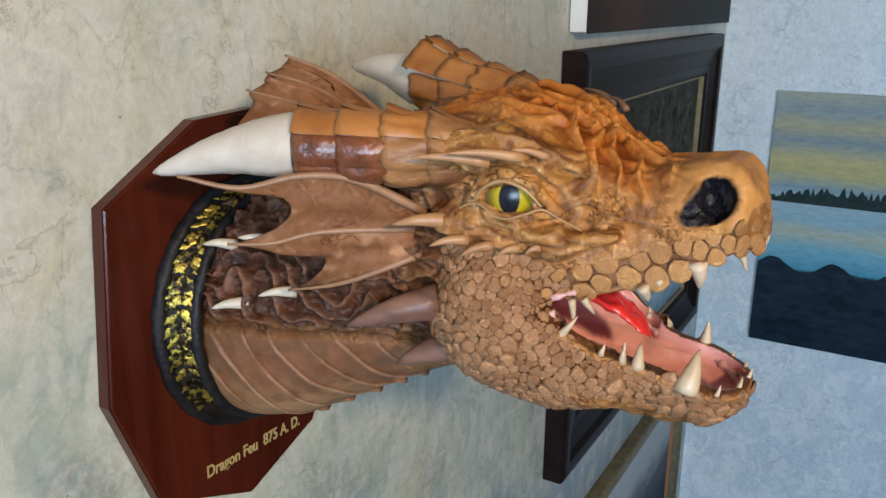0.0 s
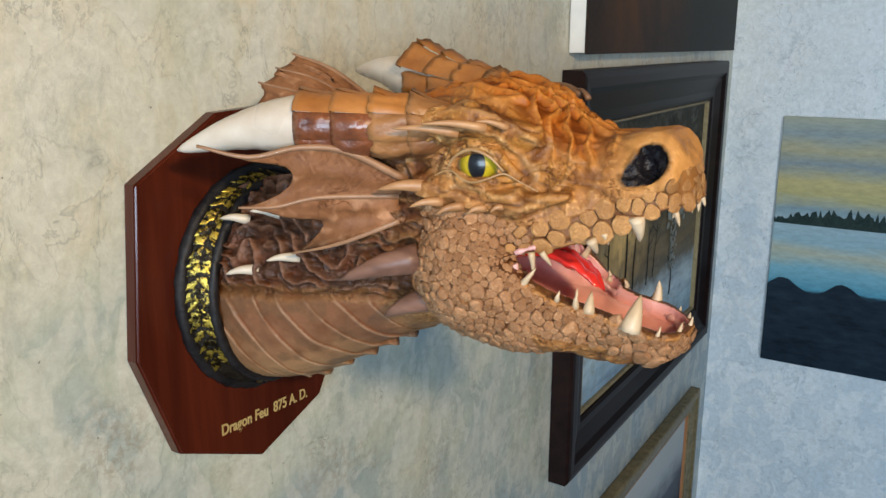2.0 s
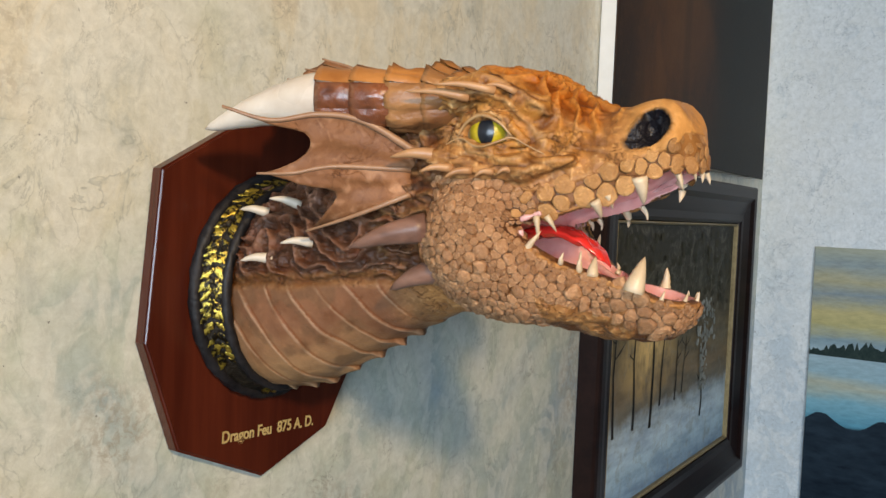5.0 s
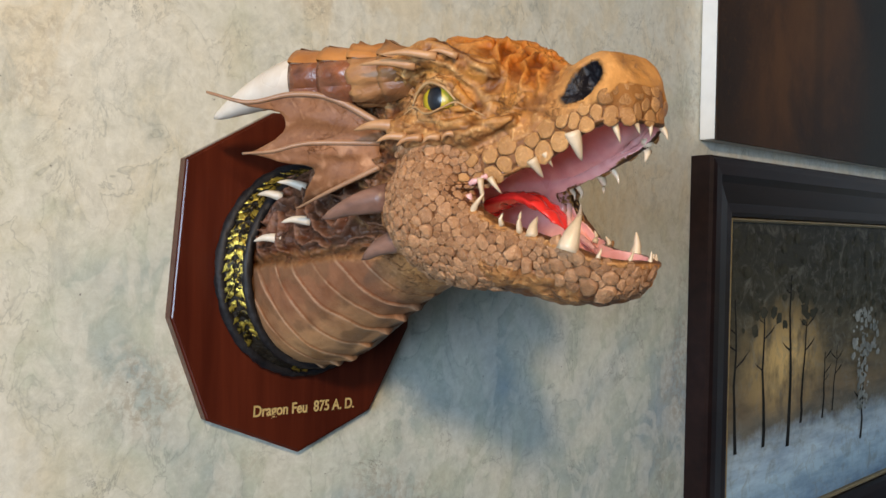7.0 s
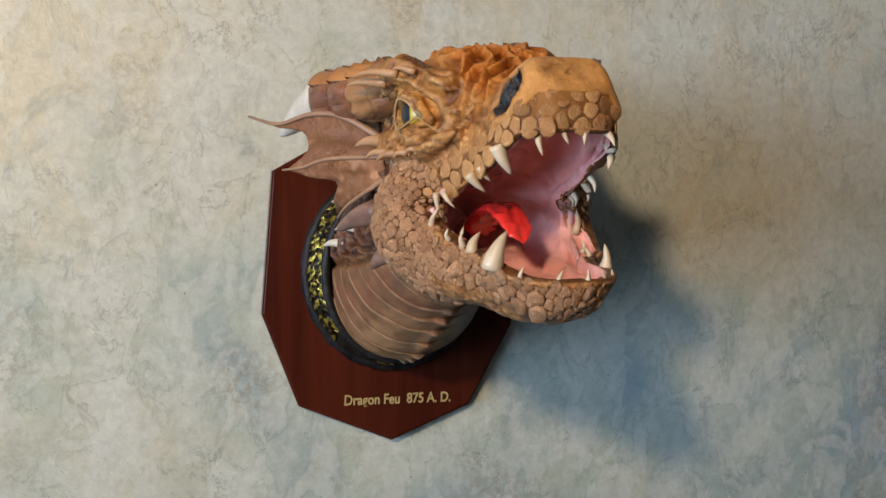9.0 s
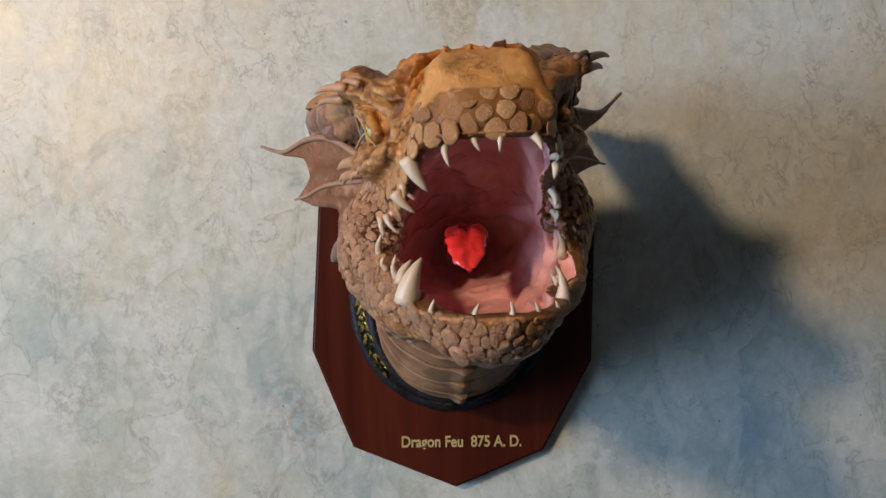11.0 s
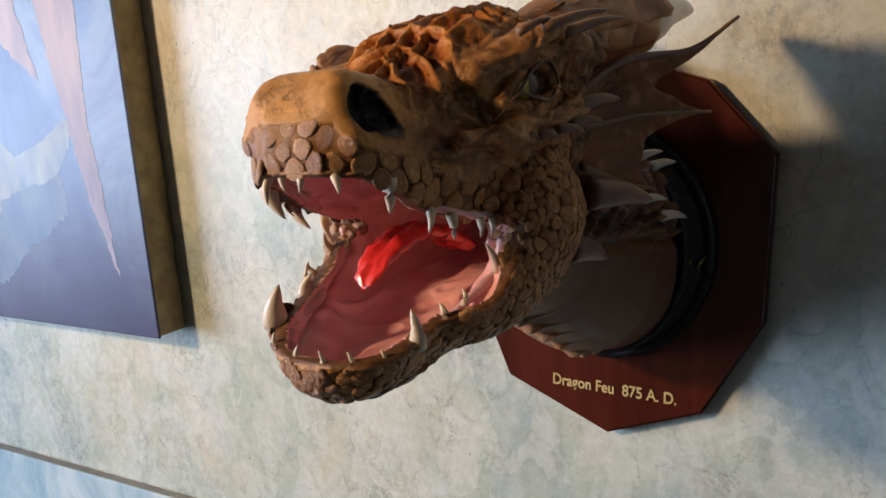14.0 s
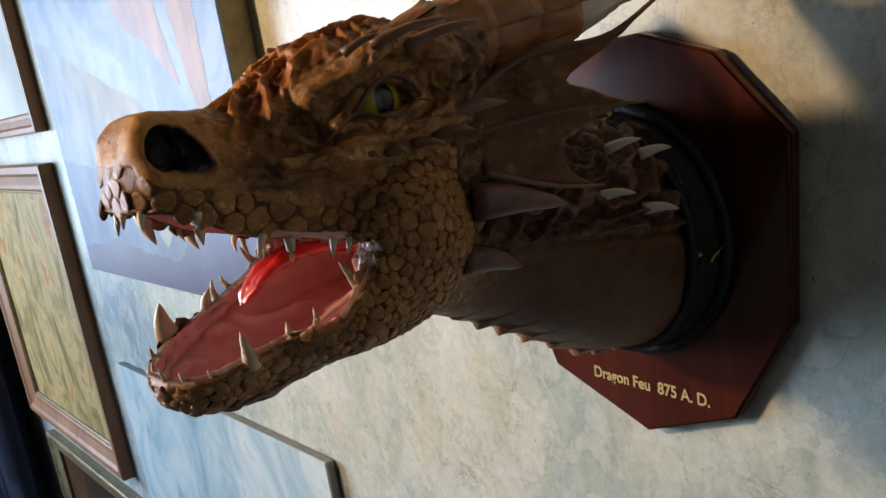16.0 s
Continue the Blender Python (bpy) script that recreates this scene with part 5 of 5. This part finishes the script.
# ---- fins ----
def fin(name, spines, label, parent, base_r=0.0040, scallop=0.42, bone=FIN_BONE):
    """A webbed fin: each spine is a list of points from root to tip."""
    curves = [smooth_path(sp, 21) for sp in spines]
    nu, ns = 10, 16
    verts, faces, paint = [], [], []

    def at(c, f):
        f = f * 20
        k = min(int(f), 19)
        return c[k].lerp(c[k + 1], f - k)
    total = (len(curves) - 1) * nu + 1
    for g in range(total):
        i, u = min(g // nu, len(curves) - 2), (g - min(g // nu, len(curves) - 2) * nu) / nu
        e = 0.985 - 0.13 * scallop - scallop * math.sin(math.pi * u) ** 0.8
        for q in range(ns + 1):
            f = q / ns * e
            p = at(curves[i], f).lerp(at(curves[i + 1], f), u)
            wave = 0.004 * math.sin(u * math.pi) * (0.6 * math.sin(q * 0.7 + g) + 1.3 * math.sin(u * 9.4 + 2.0 * i + 1.5 * f)) * (f + 0.25)
            verts.append(p + Vector((0.3 * wave, wave, wave * 0.5)))
            paint.append(f)
    for g in range(total - 1):
        for q in range(ns):
            a = g * (ns + 1) + q
            faces.append((a, a + 1, a + ns + 2, a + ns + 1))
    me = bpy.data.meshes.new(name)
    me.from_pydata([tuple(to_metres(v)) for v in verts], [], faces)
    bm = bmesh.new()
    bm.from_mesh(me)
    bmesh.ops.recalc_face_normals(bm, faces=bm.faces[:])
    bm.normal_update()
    rim = [e for e in bm.edges if e.is_boundary]
    twin = {v: bm.verts.new(v.co - v.normal * 0.0022) for v in bm.verts[:]}
    for f in bm.faces[:]:
        bm.faces.new([twin[v] for v in reversed(f.verts)])
    for e in rim:
        p, q = e.verts
        bm.faces.new((p, q, twin[q], twin[p]))
    bmesh.ops.recalc_face_normals(bm, faces=bm.faces[:])
    bm.to_mesh(me)
    bm.free()
    c = me.color_attributes.new("paint", "FLOAT_COLOR", "POINT")
    vals = []
    for v in me.vertices:
        t = 0.5 + 0.5 * math.sin(v.co.x * 60)
        vals += [0.27 + 0.06 * t, 0.135 + 0.035 * t, 0.070 + 0.020 * t, 1]
    c.data.foreach_set("color", vals)
    ob = link_mesh(name, me, [FIN_SKIN], parent, label)
    for cv in curves:
        n = len(cv)
        thin = 1.0 if cv is curves[0] else 0.7
        part("fin_spine", tube(bmesh.new(), [to_metres(p) for p in cv], [K * (base_r * thin * (1 - 0.72 * i / (n - 1)) + 0.0006) for i in range(n)], 9, wobble=0.08), bone, ob)
    return ob


fin("cheek_fin", [[(0.345, -0.095, 1.668), (0.302, -0.138, 1.700), (0.265, -0.170, 1.706), (0.226, -0.204, 1.697), (0.187, -0.236, 1.709)], [(0.335, -0.098, 1.652), (0.27, -0.150, 1.652), (0.235, -0.177, 1.643), (0.199, -0.196, 1.641)], [(0.335, -0.098, 1.625), (0.275, -0.125, 1.598), (0.209, -0.128, 1.579)]], "leathery tan cheek fin with bony spines", head)
# on the +y fin the spines take the shade-darkened spike colour
fin("cheek_fin", [[(0.345, 0.092, 1.690), (0.300, 0.128, 1.722), (0.245, 0.175, 1.728), (0.211, 0.211, 1.755)], [(0.335, 0.098, 1.665), (0.275, 0.140, 1.672), (0.215, 0.186, 1.668)], [(0.335, 0.098, 1.630), (0.275, 0.120, 1.606), (0.212, 0.128, 1.592)]], "leathery tan cheek fin with spines darkened as in shade", head, 0.0042, 0.40, SHADED_SPIKE)
fin("nape_fin", [[(0.27, -0.020, 1.728), (0.20, -0.030, 1.776), (0.140, -0.037, 1.796)], [(0.265, -0.035, 1.722), (0.195, -0.05, 1.765), (0.133, -0.06, 1.780)], [(0.26, -0.045, 1.715), (0.19, -0.07, 1.750), (0.128, -0.085, 1.764)], [(0.24, -0.06, 1.69), (0.17, -0.09, 1.70), (0.12, -0.105, 1.712)]], "small ribbed tan fin behind the horns", head, 0.0026, 0.05)

# ---- spikes of brow, cheek, gill and neck ----
SPIKES = [  # base, tip, radius, material
    ((0.418, 0.118, 1.724), (0.362, 0.150, 1.728), 0.0052, SPIKE), ((0.446, 0.114, 1.730), (0.395, 0.149, 1.734), 0.0046, SPIKE), ((0.462, 0.100, 1.730), (0.437, 0.118, 1.736), 0.0036, SPIKE),
    ((0.375, 0.108, 1.667), (0.332, 0.134, 1.663), 0.0075, SPIKE), ((0.395, 0.110, 1.653), (0.368, 0.130, 1.648), 0.0050, SPIKE),
    ((0.418, 0.108, 1.651), (0.396, 0.125, 1.642), 0.0046, SPIKE), ((0.440, 0.102, 1.650), (0.426, 0.114, 1.644), 0.0040, SPIKE), ((0.460, 0.096, 1.652), (0.448, 0.107, 1.647), 0.0036, SPIKE),
    ((0.365, 0.108, 1.590), (0.292, 0.148, 1.565), 0.0165, GILL), ((0.375, 0.095, 1.545), (0.322, 0.113, 1.520), 0.0145, GILL),
    ((0.100, 0.086, 1.597), (0.074, 0.110, 1.600), 0.0066, BONE), ((0.190, 0.098, 1.564), (0.162, 0.124, 1.562), 0.0062, BONE), ((0.126, 0.102, 1.541), (0.098, 0.128, 1.537), 0.0070, BONE), ((0.152, 0.082, 1.608), (0.126, 0.110, 1.615), 0.0062, BONE)]
for base, tip, r, mat in SPIKES:
    for sgn in (-1, 1):
        b, t = (Vector((p[0], sgn * p[1] + MY, p[2] + float(twist(p[0], sgn * p[1])))) for p in (base, tip))
        # tan spikes swap to their shade-darkened copy on the +y side
        part("gill_spike" if mat is GILL else "spike", cone_tooth(b, t, r, (0, sgn * 0.003, 0.003), 12, 8, 0.18), SHADED_SPIKE if mat is SPIKE and sgn > 0 else mat, head, {"gill_spike_mauve": "glossy mauve gill spike", "bone_tip": "ivory neck spike"}.get(mat.name, ""))


# ---- collar round the neck ----
def ring_path(x0, ry, rz, zc, n=72):
    return [Vector((x0, ry * math.cos(2 * math.pi * i / n), zc + rz * math.sin(2 * math.pi * i / n))) for i in range(n)]


def ring_tube(paths_r, segs=10, twist=0.0):
    path, r = paths_r
    bm = bmesh.new()
    n, rings = len(path), []
    for i, p in enumerate(path):
        d = (path[(i + 1) % n] - path[i - 1]).normalized()
        o = d.cross(Vector((1, 0, 0))).normalized()
        rings.append([bm.verts.new(to_metres(p + (Vector((1, 0, 0)) * math.cos(a) + o * math.sin(a)) * r * (1 + twist * math.sin(3 * a + i * 1.9)))) for a in (2 * math.pi * j / segs for j in range(segs))])
    for i in range(n):
        a, b = rings[i], rings[(i + 1) % n]
        for j in range(segs):
            bm.faces.new((a[j], a[(j + 1) % segs], b[(j + 1) % segs], b[j]))
    bmesh.ops.recalc_face_normals(bm, faces=bm.faces[:])
    return bm


COL_Z = 1.494
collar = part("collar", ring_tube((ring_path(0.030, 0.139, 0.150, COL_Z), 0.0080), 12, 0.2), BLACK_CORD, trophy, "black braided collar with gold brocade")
part("inner_cord", ring_tube((ring_path(0.062, 0.116, 0.136, COL_Z), 0.0066), 12, 0.2), BLACK_CORD, collar)
bm = bmesh.new()
outer, inner_r = ring_path(0.030, 0.140, 0.151, COL_Z), ring_path(0.066, 0.113, 0.133, COL_Z)
va, vb = ([bm.verts.new(to_metres(p)) for p in q] for q in (outer, inner_r))
for i in range(72):
    bm.faces.new((va[i], va[(i + 1) % 72], vb[(i + 1) % 72], vb[i]))
part("band", bm, BLACK_SATIN, collar, "black satin band")
leaf_bm = bmesh.new()
leaf_rnd = random.Random(9)
for i in range(64):
    a0 = 2 * math.pi * (i + 0.5 + leaf_rnd.uniform(-0.3, 0.3)) / 64
    if (math.sin(a0) < -0.55 or math.cos(a0) > 0.1) and leaf_rnd.random() < (0.93 if math.cos(a0) > 0.1 else 0.6):
        continue
    for sgn in (-1, 1):
        mid = []
        curl, fat = leaf_rnd.uniform(0.9, 1.9), leaf_rnd.uniform(0.6, 1.25)
        for k in range(7):
            t = k / 6
            ang = a0 + (t - 0.5) * 0.13
            f = 0.5 + sgn * (0.04 + 0.36 * t ** curl)
            w = 0.0056 * fat * math.sin(math.pi * min(t * 0.92 + 0.08, 1)) * (0.75 + 0.35 * math.sin(k * 2.4 + i)) + 0.0004
            c0 = Vector((0.030 + 0.036 * f + 0.002, (0.140 - 0.027 * f + 0.002) * math.cos(ang), COL_Z + (0.151 - 0.018 * f + 0.002) * math.sin(ang)))
            tang = Vector((0, -math.sin(ang), math.cos(ang)))
            acr = Vector((0.036, -0.027 * math.cos(ang), -0.018 * math.sin(ang))).normalized()
            o = (acr * 0.8 - tang * sgn * 0.6).normalized()
            h = Vector((0.0012, 0.0008 * math.cos(ang), 0.0008 * math.sin(ang)))
            mid.append([leaf_bm.verts.new(to_metres(p)) for p in (c0 - o * w, c0 + h, c0 + o * w)])
        for p, q in zip(mid, mid[1:]):
            for k in range(2):
                leaf_bm.faces.new((p[k], p[k + 1], q[k + 1], q[k]))
bmesh.ops.recalc_face_normals(leaf_bm, faces=leaf_bm.faces[:])
tagged(part("brocade_leaves", leaf_bm, GOLD_LEAF, collar, "gold leaf brocade pattern"), "", "", "", "stuff")


# ---- scales of lips, jaw and cheek ----
def scale_mesh(reach, rnd, rumple):
    """One leathery cobble: its outline reaches as far as its neighbours leave room, its top is pillowed and dented."""
    segs = len(reach)
    verts, faces = [(0.0, 0.0, 0.42 + rnd.uniform(-rumple, rumple))], []
    for rr, h in ((0.46, 0.38), (0.78, 0.31), (0.95, 0.10), (1.0, -0.15), (1.0, -0.5)):
        for j, far in enumerate(reach):
            a = 2 * math.pi * j / segs
            verts.append((math.cos(a) * rr * far, math.sin(a) * rr * far, h + (rnd.uniform(-rumple, rumple) if h > 0 else 0.0)))
    for j in range(segs):
        k = (j + 1) % segs
        faces.append((0, 1 + j, 1 + k))
        for row in range(4):
            a, b = 1 + row * segs, 1 + (row + 1) * segs
            faces.append((a + j, b + j, b + k, a + k))
    return verts, faces


order = np.random.RandomState(7).permutation(len(pts))
taken, chosen = np.zeros((0, 4)), []
for zone, rad, gap in ((lip_rows, 0.0126, 0.70), (jaw_rows, 0.0116, 0.56)):
    rs = np.random.RandomState(3)
    for i in order[zone[order]]:
        if zone is lip_rows:
            r = rad * (0.66 + (0.50 if x[i] < 0.575 else 0.30) * rs.rand())
        else:
            r = rad * (0.48 + 0.95 * rs.rand() ** 1.5) * (0.85 + 0.25 * np.clip((x[i] - 0.48) / 0.1, 0, 1) - 0.3 * np.clip((z[i] - zl[i] + 0.02) / 0.01, 0, 1) * (x[i] > 0.48))
        r *= 0.95 if x[i] > 0.575 else 1.0
        if len(taken) and np.any(np.linalg.norm(taken[:, :3] - pts[i], axis=1) < gap * (taken[:, 3] + r)):
            continue
        taken = np.vstack([taken, [*pts[i], r]])
        chosen.append((i, zone is jaw_rows))

rest_v, rest_f = [], []
scale_rnd = random.Random(11)
count = 0
for number, (i, jaw) in enumerate(chosen):
    r = taken[number, 3]
    up = Vector(nrm[i])
    lean = 0.24 if jaw else 0.07
    q = up.to_track_quat("Z", "Y") @ Euler((scale_rnd.uniform(-lean, lean), scale_rnd.uniform(-lean, lean), scale_rnd.uniform(0, 6.28))).to_quaternion()
    turn_in = np.array(q.to_matrix())
    near = np.delete(taken, number, 0)
    near = near[np.linalg.norm(near[:, :3] - pts[i], axis=1) < 4.0 * r + 0.006]
    flat = (near[:, :3] - pts[i]) @ turn_in[:, :2]
    dist = np.maximum(np.linalg.norm(flat, axis=1), 1e-6)
    segs = 12
    reach = []
    for j in range(segs):
        a = 2 * math.pi * j / segs
        facing = flat @ np.array((math.cos(a), math.sin(a))) / dist
        room = np.where(facing > 0.25, (dist * r / (r + near[:, 3]) + (0.0005 if jaw else -0.0004)) / np.maximum(facing, 0.25), 9.0) / r
        reach.append(min((1.30 if jaw else 1.12) if y[i] < 0.018 else 1.0, room.min() if len(room) else 9.0))
    reach = [max(0.3, (reach[j] * 2 + min(reach[j], reach[j - 1]) + min(reach[j], reach[(j + 1) % segs])) / 4 * (1 + scale_rnd.uniform(-0.16, 0.10) * (1 if jaw else 0.45))) for j in range(segs)]
    verts, faces = scale_mesh(reach, scale_rnd, 0.17 if jaw else 0.03)
    tall = r * K * ((0.42 + 0.28 * scale_rnd.random()) if jaw else (0.26 + 0.10 * scale_rnd.random())) * (1.0 if y[i] < 0.018 else 0.65)
    m = Matrix.LocRotScale(to_metres(pts[i]) - up * 0.0008, q, Vector((r * K, r * K, tall)))
    if y[i] < 0.018 and count < 460:
        count += 1
        me = bpy.data.meshes.new("scale")
        me.from_pydata(verts, [], faces)
        me.materials.append(JAW_SCALE if jaw else SCALE)
        me.polygons.foreach_set("use_smooth", [True] * len(me.polygons))
        ob = new("scale", me)
        ob.parent = head
        ob.matrix_basis = m
        ob.color = (*((np.array((0.530, 0.310, 0.170)) if jaw else np.array((0.60, 0.345, 0.140))) * (0.9 + 0.2 * blot[i])), 1)
    else:
        n0 = len(rest_v)
        rest_v += [tuple(m @ Vector(v)) for v in verts]
        rest_f += [tuple(n0 + k for k in p) for p in faces]
rest = bpy.data.meshes.new("scale_field")
rest.from_pydata(rest_v, [], rest_f)
rest_ob = tagged(link_mesh("scale_field", rest, [SCALE_FIELD], head, "tan painted scales of lip and jaw"), "", "", "", "stuff")
rest_ob.color = (*(0.6 * tan + 0.35 * ochre), 1)
